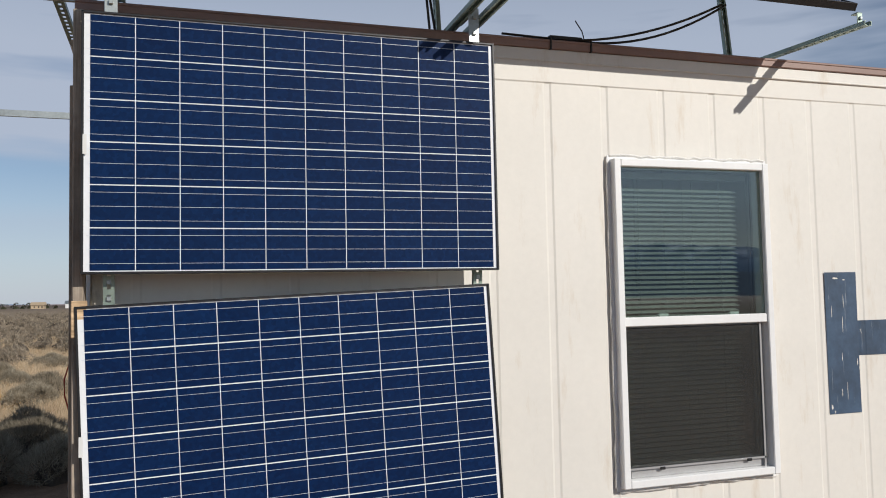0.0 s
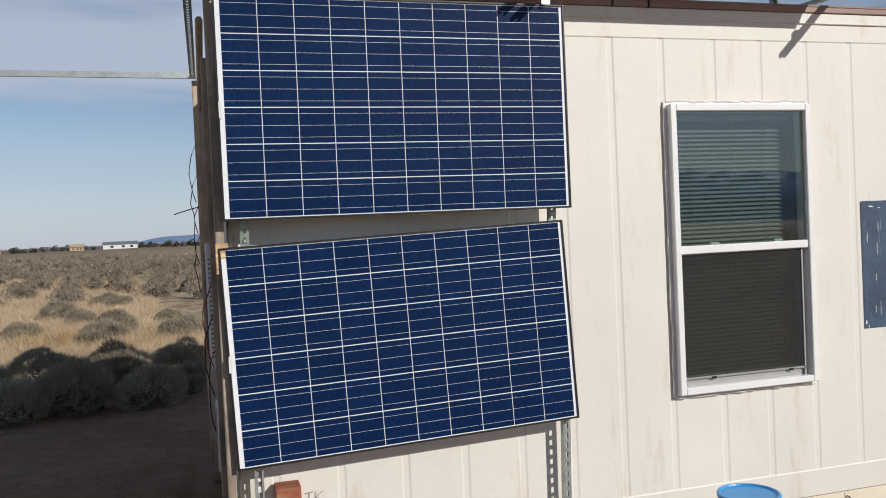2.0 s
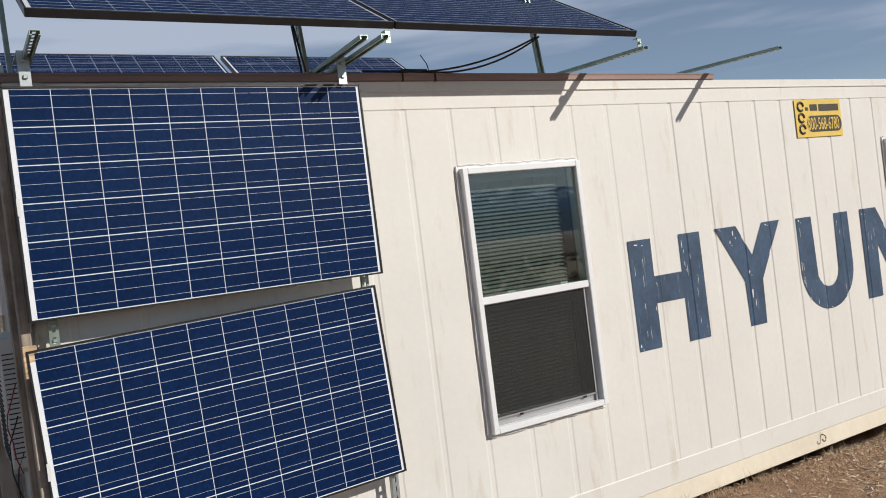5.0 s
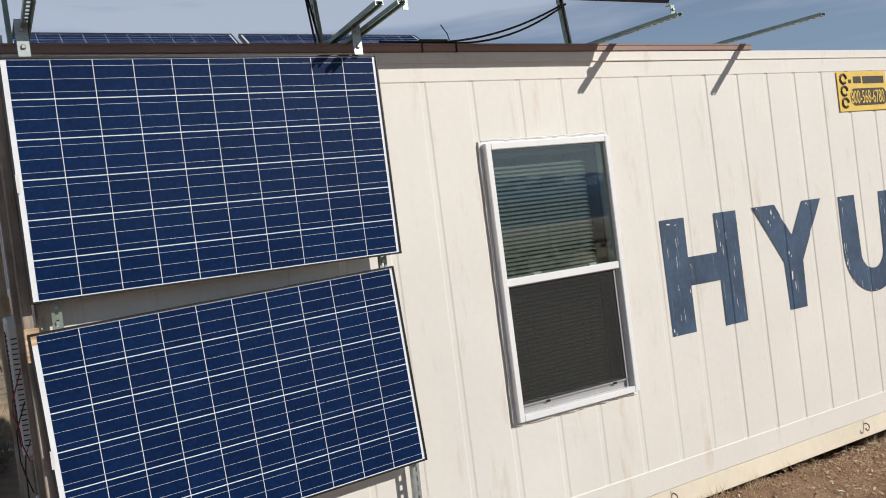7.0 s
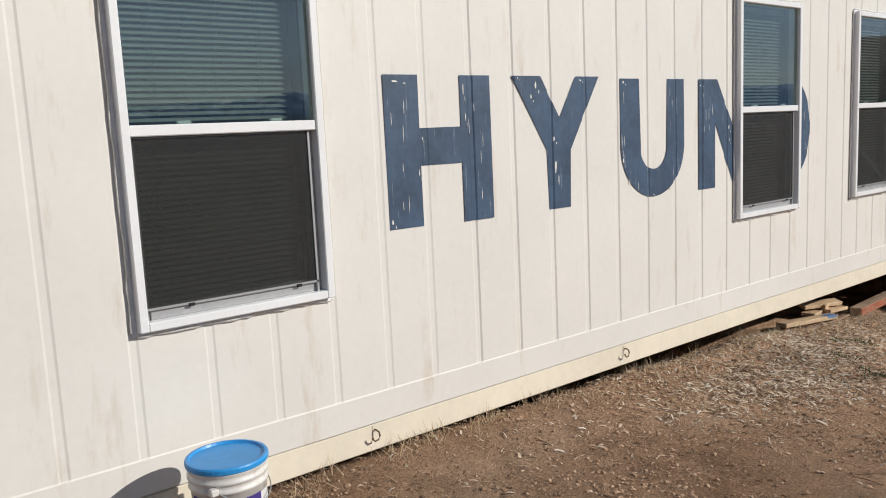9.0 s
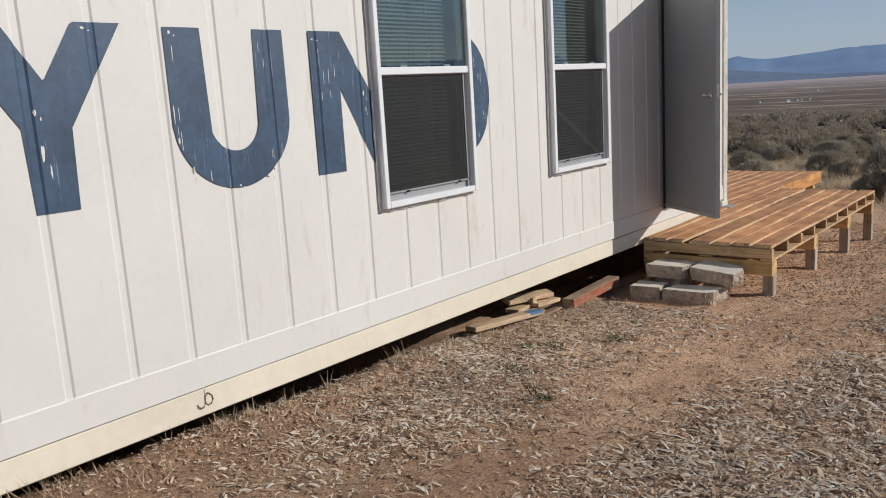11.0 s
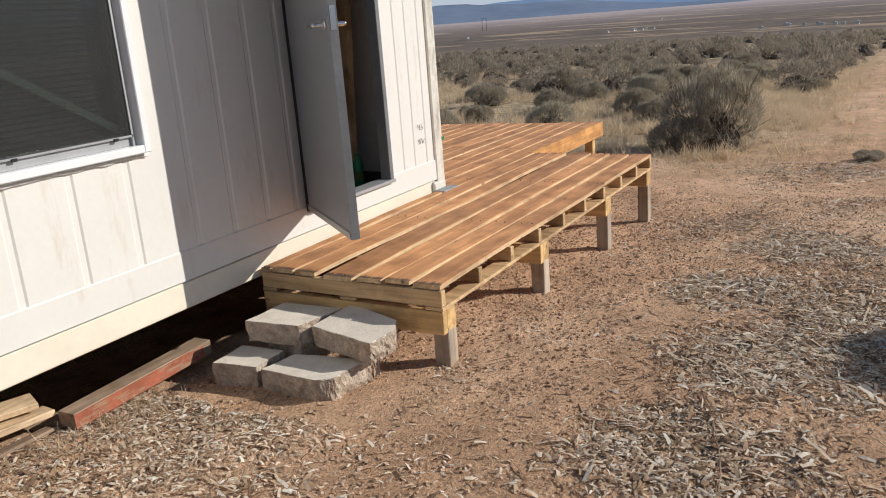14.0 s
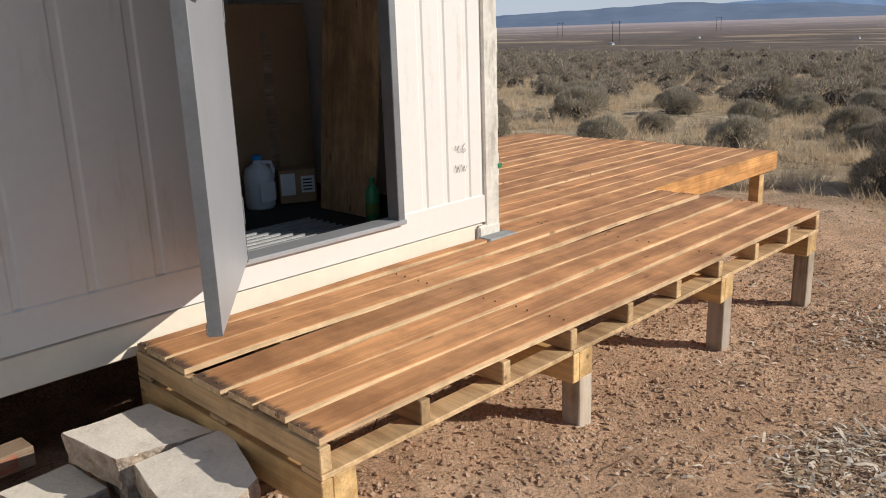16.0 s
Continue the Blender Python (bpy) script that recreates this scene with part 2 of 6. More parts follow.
m_chrome = surface("satin_chrome", (0.72, 0.71, 0.69), 0.22, 1.0, 0.05, 8, 60, 0.02, 0.001)
m_ply = wood("plywood", (0.62, 0.40, 0.21), (0.45, 0.28, 0.14), "z", 0.1)
m_card = surface("brown_cardboard", (0.36, 0.23, 0.125), 0.85, 0, 0.12, 4, 40, 0.1, 0.002)
m_paper = surface("white_label", (0.72, 0.72, 0.70), 0.6, 0, 0.06, 8, 60, 0.02, 0.001)
m_jug = surface("white_jug_plastic", (0.68, 0.70, 0.72), 0.35, 0, 0.06, 8, 60, 0.02, 0.001)
m_green = surface("green_bottle_plastic", (0.03, 0.22, 0.09), 0.3, 0, 0.12, 8, 60, 0.02, 0.001)
m_bucket = surface("dirty_white_bucket", (0.74, 0.71, 0.66), 0.45, 0, 0.1, 8, 50, 0.1, 0.002, stain=(0.42, 0.31, 0.22), stain_at=(0.58, 0.76), stain_scale=12)
m_lid = surface("blue_lid", (0.03, 0.30, 0.68), 0.38, 0, 0.1, 9, 60, 0.05, 0.001, stain=(0.45, 0.6, 0.75), stain_at=(0.64, 0.72), stain_scale=16)
m_purple = surface("purple_label", (0.07, 0.045, 0.25), 0.5, 0, 0.15, 9, 60, 0.02, 0.001)
m_teal = surface("blue_label", (0.025, 0.17, 0.36), 0.5, 0, 0.2, 9, 60, 0.02, 0.001, stain=(0.2, 0.35, 0.1), stain_at=(0.6, 0.7), stain_scale=14)
m_sign = surface("yellow_sign", (0.80, 0.56, 0.11), 0.45, 0, 0.1, 5, 60, 0.03, 0.001)
m_signink = surface("dark_sign_ink", (0.06, 0.045, 0.03), 0.5, 0, 0.2, 8, 60, 0.02, 0.001)
m_pencil = surface("pencil_line", (0.33, 0.29, 0.28), 0.8, 0, 0.2, 20, 90, 0.02, 0.001)
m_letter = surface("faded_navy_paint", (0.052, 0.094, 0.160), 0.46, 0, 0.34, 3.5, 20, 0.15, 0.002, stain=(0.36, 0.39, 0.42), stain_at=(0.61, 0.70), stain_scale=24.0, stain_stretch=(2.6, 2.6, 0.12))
m_rust = surface("rusty_hook", (0.25, 0.17, 0.10), 0.7, 0.3, 0.3, 20, 80, 0.3, 0.002)
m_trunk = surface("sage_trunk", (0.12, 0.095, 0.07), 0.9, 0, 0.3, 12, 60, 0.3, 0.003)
m_acwhite = surface("white_unit_casing", (0.66, 0.66, 0.63), 0.45, 0, 0.08, 4, 50, 0.05, 0.001)


def foliage(name, c0, c1, c2, thin=0.0):
    m, n, l, b = nodes_of(name)
    g = n.new("ShaderNodeNewGeometry")
    base = ramp_node(n, l, g.outputs["Random Per Island"], [(0.0, c0), (0.5, c1), (1.0, c2)])
    big = noise_node(n, l, g.outputs["Position"], 0.7, 3)
    tone = ramp_node(n, l, big, [(0.3, (0.75, 0.75, 0.75)), (0.7, (1, 1, 1))])
    each = ramp_node(n, l, n.new("ShaderNodeObjectInfo").outputs["Random"], [(0, (0.78, 0.76, 0.74)), (1, (1, 1, 1))])
    base = mix_node(n, l, 1.0, base, each, "MULTIPLY")
    col = mix_node(n, l, 1.0, base, tone, "MULTIPLY")
    l.new(col, b.inputs["Base Color"])
    if thin:
        # light shining through thin dry blades
        tr = n.new("ShaderNodeBsdfTranslucent")
        l.new(col, tr.inputs["Color"])
        mx = n.new("ShaderNodeMixShader")
        mx.inputs["Fac"].default_value = thin
        l.new(b.outputs["BSDF"], mx.inputs[1])
        l.new(tr.outputs["BSDF"], mx.inputs[2])
        l.new(mx.outputs["Shader"], n["Material Output"].inputs["Surface"])
    b.inputs["Roughness"].default_value = 0.85
    b.inputs["Specular IOR Level"].default_value = 0.15
    return m


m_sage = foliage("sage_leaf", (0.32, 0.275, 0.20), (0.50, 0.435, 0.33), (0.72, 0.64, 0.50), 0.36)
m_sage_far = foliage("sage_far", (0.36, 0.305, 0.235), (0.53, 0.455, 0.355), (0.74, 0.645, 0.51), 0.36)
m_straw = foliage("dry_grass", (0.80, 0.61, 0.39), (0.92, 0.73, 0.50), (0.98, 0.83, 0.61), 0.4)
m_chip = foliage("wood_chip", (0.52, 0.35, 0.21), (0.95, 0.78, 0.58), (1.0, 0.94, 0.82), 0.22)
m_mulch = foliage("dark_mulch", (0.17, 0.10, 0.062), (0.27, 0.175, 0.11), (0.42, 0.29, 0.19))
m_clod = foliage("dirt_clod", (0.42, 0.26, 0.16), (0.58, 0.38, 0.245), (0.72, 0.54, 0.39))
m_weed = foliage("green_weed", (0.07, 0.11, 0.03), (0.11, 0.16, 0.05), (0.16, 0.20, 0.08))
m_tumble = foliage("golden_weed", (0.40, 0.25, 0.10), (0.52, 0.34, 0.15), (0.62, 0.44, 0.22))
m_juniper = foliage("juniper", (0.03, 0.035, 0.02), (0.05, 0.055, 0.03), (0.08, 0.075, 0.045))


def glass_material(name, tint, ior):
    m, n, l, b = nodes_of(name)
    out = n["Material Output"]
    clear = n.new("ShaderNodeBsdfTransparent")
    clear.inputs["Color"].default_value = (*tint, 1)
    gloss = n.new("ShaderNodeBsdfGlossy")
    gloss.inputs["Roughness"].default_value = 0.015
    fr = n.new("ShaderNodeLayerWeight")
    fr.inputs["Blend"].default_value = 0.5
    pw = n.new("ShaderNodeMath")
    pw.operation = "POWER"
    pw.inputs[1].default_value = 3.0
    l.new(fr.outputs["Facing"], pw.inputs[0])
    ma = n.new("ShaderNodeMath")
    ma.operation = "MULTIPLY_ADD"
    ma.inputs[1].default_value, ma.inputs[2].default_value = 0.70, ior
    l.new(pw.outputs["Value"], ma.inputs[0])
    mx = n.new("ShaderNodeMixShader")
    l.new(ma.outputs["Value"], mx.inputs["Fac"])
    l.new(clear.outputs["BSDF"], mx.inputs[1])
    l.new(gloss.outputs["BSDF"], mx.inputs[2])
    l.new(mx.outputs["Shader"], out.inputs["Surface"])
    return m


m_glass = glass_material("window_glass", (0.80, 0.87, 0.84), 0.125)


def screen_material():
    m, n, l, b = nodes_of("insect_screen")
    b.inputs["Base Color"].default_value = (0.016, 0.016, 0.015, 1)
    b.inputs["Roughness"].default_value = 0.7
    b.inputs["Alpha"].default_value = 0.46
    return m


m_screen = screen_material()


def cell_material():
    m, n, l, b = nodes_of("polycrystalline_cell")
    pos = n.new("ShaderNodeNewGeometry").outputs["Position"]
    v = n.new("ShaderNodeTexVoronoi")
    v.inputs["Scale"].default_value = 70
    l.new(pos, v.inputs["Vector"])
    flake = ramp_node(n, l, v.outputs["Color"], [(0.1, (0.0026, 0.0145, 0.058)), (0.6, (0.0030, 0.0180, 0.070)), (1.0, (0.0040, 0.023, 0.086))])
    info = n.new("ShaderNodeObjectInfo")
    tint = ramp_node(n, l, info.outputs["Random"], [(0, (0.82, 0.82, 0.85)), (1, (1, 1, 1))])
    l.new(mix_node(n, l, 1.0, flake, tint, "MULTIPLY"), b.inputs["Base Color"])
    b.inputs["Roughness"].default_value = 0.45
    b.inputs["Specular IOR Level"].default_value = 0.05
    b.inputs["Coat Weight"].default_value = 0.18
    b.inputs["Coat Roughness"].default_value = 0.06
    return m


m_cell = cell_material()


def ground_material():
    m, n, l, b = nodes_of("desert_ground")
    g = n.new("ShaderNodeNewGeometry")
    pos = g.outputs["Position"]
    big = noise_node(n, l, pos, 0.8, 5)
    mid = noise_node(n, l, pos, 6, 6, 0.65)
    fine = noise_node(n, l, pos, 70, 6, 0.7)
    dirt = ramp_node(n, l, big, [(0.3, (0.36, 0.215, 0.128)), (0.55, (0.47, 0.298, 0.187)), (0.75, (0.56, 0.385, 0.255))])
    t1 = ramp_node(n, l, mid, [(0.3, (0.68, 0.68, 0.68)), (0.65, (1, 1, 1))])
    t2 = ramp_node(n, l, fine, [(0.28, (0.46, 0.45, 0.44)), (0.52, (1.0, 1.0, 1.0)), (0.72, (1.3, 1.26, 1.22))])
    dirt = mix_node(n, l, 1.0, dirt, t1, "MULTIPLY")
    dirt = mix_node(n, l, 1.0, dirt, t2, "MULTIPLY")
    # dry grassland and the valley beyond the yard
    field = ramp_node(n, l, noise_node(n, l, pos, 0.9, 7, 0.7), [(0.30, (0.42, 0.31, 0.21)), (0.48, (0.64, 0.51, 0.345)), (0.66, (0.80, 0.66, 0.46))])
    field = mix_node(n, l, 1.0, mix_node(n, l, 1.0, field, t1, "MULTIPLY"), t2, "MULTIPLY")
    duff = ramp_node(n, l, noise_node(n, l, pos, 2.6, 7, 0.75), [(0.38, (0.38, 0.35, 0.33)), (0.50, (0.85, 0.83, 0.80)), (0.6, (1, 1, 1))])
    field = mix_node(n, l, 1.0, field, duff, "MULTIPLY")
    scrub = ramp_node(n, l, noise_node(n, l, pos, 0.045, 7, 0.75), [(0.35, (0.09, 0.071, 0.060)), (0.55, (0.155, 0.122, 0.10)), (0.75, (0.23, 0.178, 0.14))])
    plain = ramp_node(n, l, noise_node(n, l, pos, 0.006, 7, 0.6, (1.0, 0.45, 1)), [(0.36, (0, 0, 0)), (0.44, (0.12, 0.12, 0.12)), (0.57, (0.02, 0.02, 0.02)), (0.60, (0.9, 0.9, 0.9)), (0.625, (0.8, 0.8, 0.8)), (0.645, (0.05, 0.05, 0.05)), (0.8, (0.15, 0.15, 0.15))])
    strips = ramp_node(n, l, noise_node(n, l, pos, 0.02, 5, 0.55, (0.6, 0.3, 1)), [(0.60, (0, 0, 0)), (0.62, (0.8, 0.8, 0.8)), (0.645, (0.7, 0.7, 0.7)), (0.66, (0, 0, 0))])
    plain = mix_node(n, l, 1.0, plain, strips, "ADD")
    valley = mix_node(n, l, plain, scrub, (0.40, 0.295, 0.20, 1))
    sep = n.new("ShaderNodeSeparateXYZ")
    l.new(pos, sep.inputs["Vector"])

    def band(sock, a, c):
        r = n.new("ShaderNodeMapRange")
        r.inputs["From Min"].default_value, r.inputs["From Max"].default_value = a, c
        l.new(sock, r.inputs["Value"])
        return r.outputs["Result"]

    def highest(a, c):
        q = n.new("ShaderNodeMath")
        q.operation = "MAXIMUM"
        l.new(a, q.inputs[0])
        l.new(c, q.inputs[1])
        return q.outputs["Value"]

    # dirt paler past x 4.6: partly drier soil, mostly exposure gain put into colour
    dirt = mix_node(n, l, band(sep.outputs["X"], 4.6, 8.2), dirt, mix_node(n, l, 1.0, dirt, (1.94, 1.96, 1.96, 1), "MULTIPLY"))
    off_track = n.new("ShaderNodeMath")
    off_track.operation = "MULTIPLY"
    l.new(band(sep.outputs["X"], 15.5, 19.0), off_track.inputs[0])
    l.new(highest(band(sep.outputs["Y"], -2.4, -0.6), band(sep.outputs["X"], 40.0, 60.0)), off_track.inputs[1])
    far_field = highest(highest(off_track.outputs["Value"], band(sep.outputs["Y"], 5.0, 8.0)), highest(band(sep.outputs["X"], -5.0, -9.0), band(sep.outputs["Y"], -9.0, -14.0)))
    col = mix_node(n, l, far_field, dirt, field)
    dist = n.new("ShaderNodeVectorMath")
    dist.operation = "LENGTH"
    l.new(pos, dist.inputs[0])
    # distance haze painted into the ground colour: the far valley pales to lavender
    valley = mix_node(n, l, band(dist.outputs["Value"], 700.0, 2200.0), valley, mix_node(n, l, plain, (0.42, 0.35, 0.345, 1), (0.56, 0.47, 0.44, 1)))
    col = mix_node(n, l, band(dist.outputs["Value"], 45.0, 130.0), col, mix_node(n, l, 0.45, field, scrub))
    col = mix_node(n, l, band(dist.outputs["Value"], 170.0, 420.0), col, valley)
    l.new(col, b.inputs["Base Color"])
    b.inputs["Roughness"].default_value = 0.95
    b.inputs["Specular IOR Level"].default_value = 0.1
    grit = noise_node(n, l, pos, 28, 8, 0.8)
    bump_node(n, l, b, grit, 1.0, 0.030)
    return m


m_ground = ground_material()


def mountain_material(name, lit, haze, snow=0.0):
    m, n, l, b = nodes_of(name)
    pos = n.new("ShaderNodeNewGeometry").outputs["Position"]
    f = noise_node(n, l, pos, 0.004, 8, 0.65)
    col = ramp_node(n, l, f, [(0.35, rgb(lit, 0.7)), (0.65, rgb(lit, 1.2))])
    if snow:
        sep = n.new("ShaderNodeSeparateXYZ")
        l.new(pos, sep.inputs["Vector"])
        hi = n.new("ShaderNodeMapRange")
        hi.inputs["From Min"].default_value, hi.inputs["From Max"].default_value = snow, snow + 45
        l.new(sep.outputs["Z"], hi.inputs["Value"])
        patch = ramp_node(n, l, noise_node(n, l, pos, 0.012, 7, 0.7), [(0.48, (0, 0, 0)), (0.58, (1, 1, 1))])
        mask = mix_node(n, l, 1.0, patch, hi.outputs["Result"], "MULTIPLY")
        col = mix_node(n, l, mask, col, (0.62, 0.66, 0.72, 1))
    l.new(col, b.inputs["Base Color"])
    b.inputs["Roughness"].default_value = 1.0
    b.inputs["Specular IOR Level"].default_value = 0.0
    # air haze painted in: the slopes give off a faint blue glow
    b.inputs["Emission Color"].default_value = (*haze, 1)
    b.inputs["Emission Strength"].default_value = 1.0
    return m


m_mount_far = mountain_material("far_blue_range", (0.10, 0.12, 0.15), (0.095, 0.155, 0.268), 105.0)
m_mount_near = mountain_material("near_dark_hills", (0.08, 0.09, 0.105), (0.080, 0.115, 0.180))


# ---- building helpers ----
def thing(name, loc=(0, 0, 0), label="", category="", group="", kind="", rot=(0, 0, 0)):
    ob = new(name)
    ob.matrix_world = pose(*loc, *rot)
    ob.empty_display_size = 0.1
    return tagged(ob, label, category, group, kind)


def part(name, bm, material, parent=None, label=""):
    """Links a bmesh as one mesh object under a thing or a part, in that thing's own space."""
    me = bpy.data.meshes.new(name)
    bmesh.ops.recalc_face_normals(bm, faces=bm.faces)
    bm.to_mesh(me)
    bm.free()
    me.materials.append(material)
    ob = new(name, me)
    ob.parent = parent
    if label:
        tagged(ob, label)
    return ob


def again(name, ob, loc, parent, rot=(0, 0, 0), scale=(1, 1, 1)):
    """One more object on the mesh of ob."""
    o = new(name, ob.data)
    o.parent = parent
    o.matrix_basis = pose(*loc, *rot) @ Matrix.Diagonal((*scale, 1))
    return o


def box(bm, x0, x1, y0, y1, z0, z1, bevel=0.0, m=None):
    v = [bm.verts.new((x, y, z)) for x in (x0, x1) for y in (y0, y1) for z in (z0, z1)]
    f = [bm.faces.new([v[i] for i in q]) for q in ((0, 1, 3, 2), (4, 6, 7, 5), (0, 4, 5, 1), (2, 3, 7, 6), (0, 2, 6, 4), (1, 5, 7, 3))]
    if bevel:
        edges = {e for q in f for e in q.edges}
        r = bmesh.ops.bevel(bm, geom=list(edges), offset=bevel, segments=1, affect="EDGES", profile=0.5)
        v = list({w for q in r["faces"] for w in q.verts} | {w for w in v if w.is_valid})
    if m is not None:
        bmesh.ops.transform(bm, matrix=m, verts=[w for w in v if w.is_valid])
    return bm


def boxes(*dims, bevel=0.0):
    bm = bmesh.new()
    for d in dims:
        box(bm, *d, bevel=bevel)
    return bm


def rod(bm, path, r, sides=8, closed=False):
    """A round tube along points."""
    pts = [Vector(p) for p in path]
    rings = []
    for i, p in enumerate(pts):
        a, c = pts[max(i - 1, 0)], pts[min(i + 1, len(pts) - 1)]
        way = (c - a).normalized()
        side = way.cross(Vector((0, 0, 1)) if abs(way.z) < 0.9 else Vector((1, 0, 0))).normalized()
        up = side.cross(way)
        rings.append([bm.verts.new(p + r * (math.cos(2 * math.pi * k / sides) * side + math.sin(2 * math.pi * k / sides) * up)) for k in range(sides)])
    for a, c in zip(rings, rings[1:]):
        for k in range(sides):
            bm.faces.new((a[k], a[(k + 1) % sides], c[(k + 1) % sides], c[k]))
    bm.faces.new(rings[0][::-1])
    bm.faces.new(rings[-1])
    return bm


def lathe(bm, profile, sides=32, cx=0.0, cy=0.0):
    """A turned body from (radius, height) pairs, closed at both ends."""
    rings = [[bm.verts.new((cx + r * math.cos(2 * math.pi * k / sides), cy + r * math.sin(2 * math.pi * k / sides), z)) for k in range(sides)] for r, z in profile]
    for a, c in zip(rings, rings[1:]):
        for k in range(sides):
            bm.faces.new((a[k], a[(k + 1) % sides], c[(k + 1) % sides], c[k]))
    bm.faces.new(rings[0][::-1])
    bm.faces.new(rings[-1])
    return bm


def smooth(ob):
    for p in ob.data.polygons:
        p.use_smooth = True
    return ob


def sag(a, b, drop, n=12):
    a, b = Vector(a), Vector(b)
    return [a.lerp(b, i / n) - Vector((0, 0, drop * 4 * (i / n) * (1 - i / n))) for i in range(n + 1)]


def mesh_part(name, verts, faces, material, parent=None, label="", kind=""):
    me = bpy.data.meshes.new(name)
    me.from_pydata(verts, [], faces)
    me.materials.append(material)
    ob = new(name, me)
    ob.parent = parent
    return tagged(ob, label, kind=kind)


def triangles(name, tri, material, parent=None):
    """A mesh of loose triangles from an array (n, 3, 3)."""
    n = len(tri)
    me = bpy.data.meshes.new(name)
    me.vertices.add(3 * n)
    me.vertices.foreach_set("co", np.ascontiguousarray(tri, dtype=np.float32).ravel())
    me.loops.add(3 * n)
    me.loops.foreach_set("vertex_index", np.arange(3 * n, dtype=np.int32))
    me.polygons.add(n)
    me.polygons.foreach_set("loop_start", np.arange(0, 3 * n, 3, dtype=np.int32))
    me.update(calc_edges=True)
    me.materials.append(material)
    ob = new(name, me)
    ob.parent = parent
    return ob


# ---- ground ----
_rng = np.random.RandomState(7)
_lattice = _rng.rand(256, 256)


def value_noise(x, y):
    xi, yi = np.floor(x).astype(int), np.floor(y).astype(int)
    fx, fy = x - xi, y - yi
    fx, fy = fx * fx * (3 - 2 * fx), fy * fy * (3 - 2 * fy)
    q = lambda i, j: _lattice[i % 256, j % 256]
    return (q(xi, yi) * (1 - fx) + q(xi + 1, yi) * fx) * (1 - fy) + (q(xi, yi + 1) * (1 - fx) + q(xi + 1, yi + 1) * fx) * fy - 0.5


def ground_z(x, y):
    x, y = np.asarray(x, float), np.asarray(y, float)
    z = np.interp(x, [-3000, -60, 0, 2.6, 5.4, 7.5, 9.3, 11.2, 12.5, 13.6, 18.4, 40, 80, 250, 600, 4500],
                  [1.0, 0.1, 0.0, -0.03, -0.12, -0.245, -0.36, -0.40, -0.455, -0.52, -0.66, -1.35, -2.6, -13, -17, -17])
    near = np.clip(1 - (np.abs(x - 7) - 12) / 30, 0, 1)
    z = z + 0.05 * value_noise(x * 0.7, y * 0.7) + 0.028 * value_noise(x * 2.3 + 9, y * 2.3) * near + 0.020 * value_noise(x * 7, y * 7 + 3) * near + 0.010 * value_noise(x * 19, y * 19) * near
    z = z + 0.35 * value_noise(x * 0.09, y * 0.09) * np.clip((np.hypot(x - 6, y) - 12) / 20, 0, 1)
    z = z + 0.065 * np.exp(-((y + 0.04) / 0.20) ** 2) * np.clip((x - 2.9) / 1.0, 0, 1) * np.clip((7.9 - x) / 0.9, 0, 1)
    under = (x > -0.3) & (x < 12.5) & (y > -0.02) & (y < 2.6)
    # sunk under the container so that the gap below the rail stays dark
    z = z - 0.30 * np.clip((y - 0.06) / 0.12, 0, 1) * np.clip((7.6 - x) / 0.5, 0, 1) * ((x > 0.6) & (y < 2.3))
    z = z - 0.34 * np.clip((y - 0.28) / 0.2, 0, 1) * np.clip((x - 8.3) / 0.4, 0, 1) * ((x < 12.0) & (y < 1.7))
    return np.where(under, np.minimum(z, -0.04), z)


def axis(lo, hi, step, out, grow=1.22):
    a = list(np.arange(lo, hi + 1e-6, step))
    d, x = step, a[-1]
    while x < out[1]:
        d *= grow
        x += d
        a.append(x)
    d, x, head = step, a[0], []
    while x > out[0]:
        d *= grow
        x -= d
        head.append(x)
    return np.array(head[::-1] + a)


gx, gy = axis(-2.0, 16.5, 0.055, (-4400, 4400)), axis(-5.0, 0.6, 0.055, (-4400, 4400))
GX, GY = np.meshgrid(gx, gy, indexing="ij")
GZ = ground_z(GX, GY)
idx = np.arange(GX.size).reshape(GX.shape)
quads = np.stack([idx[:-1, :-1], idx[1:, :-1], idx[1:, 1:], idx[:-1, 1:]], -1).reshape(-1, 4)
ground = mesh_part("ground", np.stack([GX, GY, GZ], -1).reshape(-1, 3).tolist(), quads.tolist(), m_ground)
tagged(ground, "bare reddish dirt yard running out into dry sagebrush plain", "ground", kind="structure")
smooth(ground)


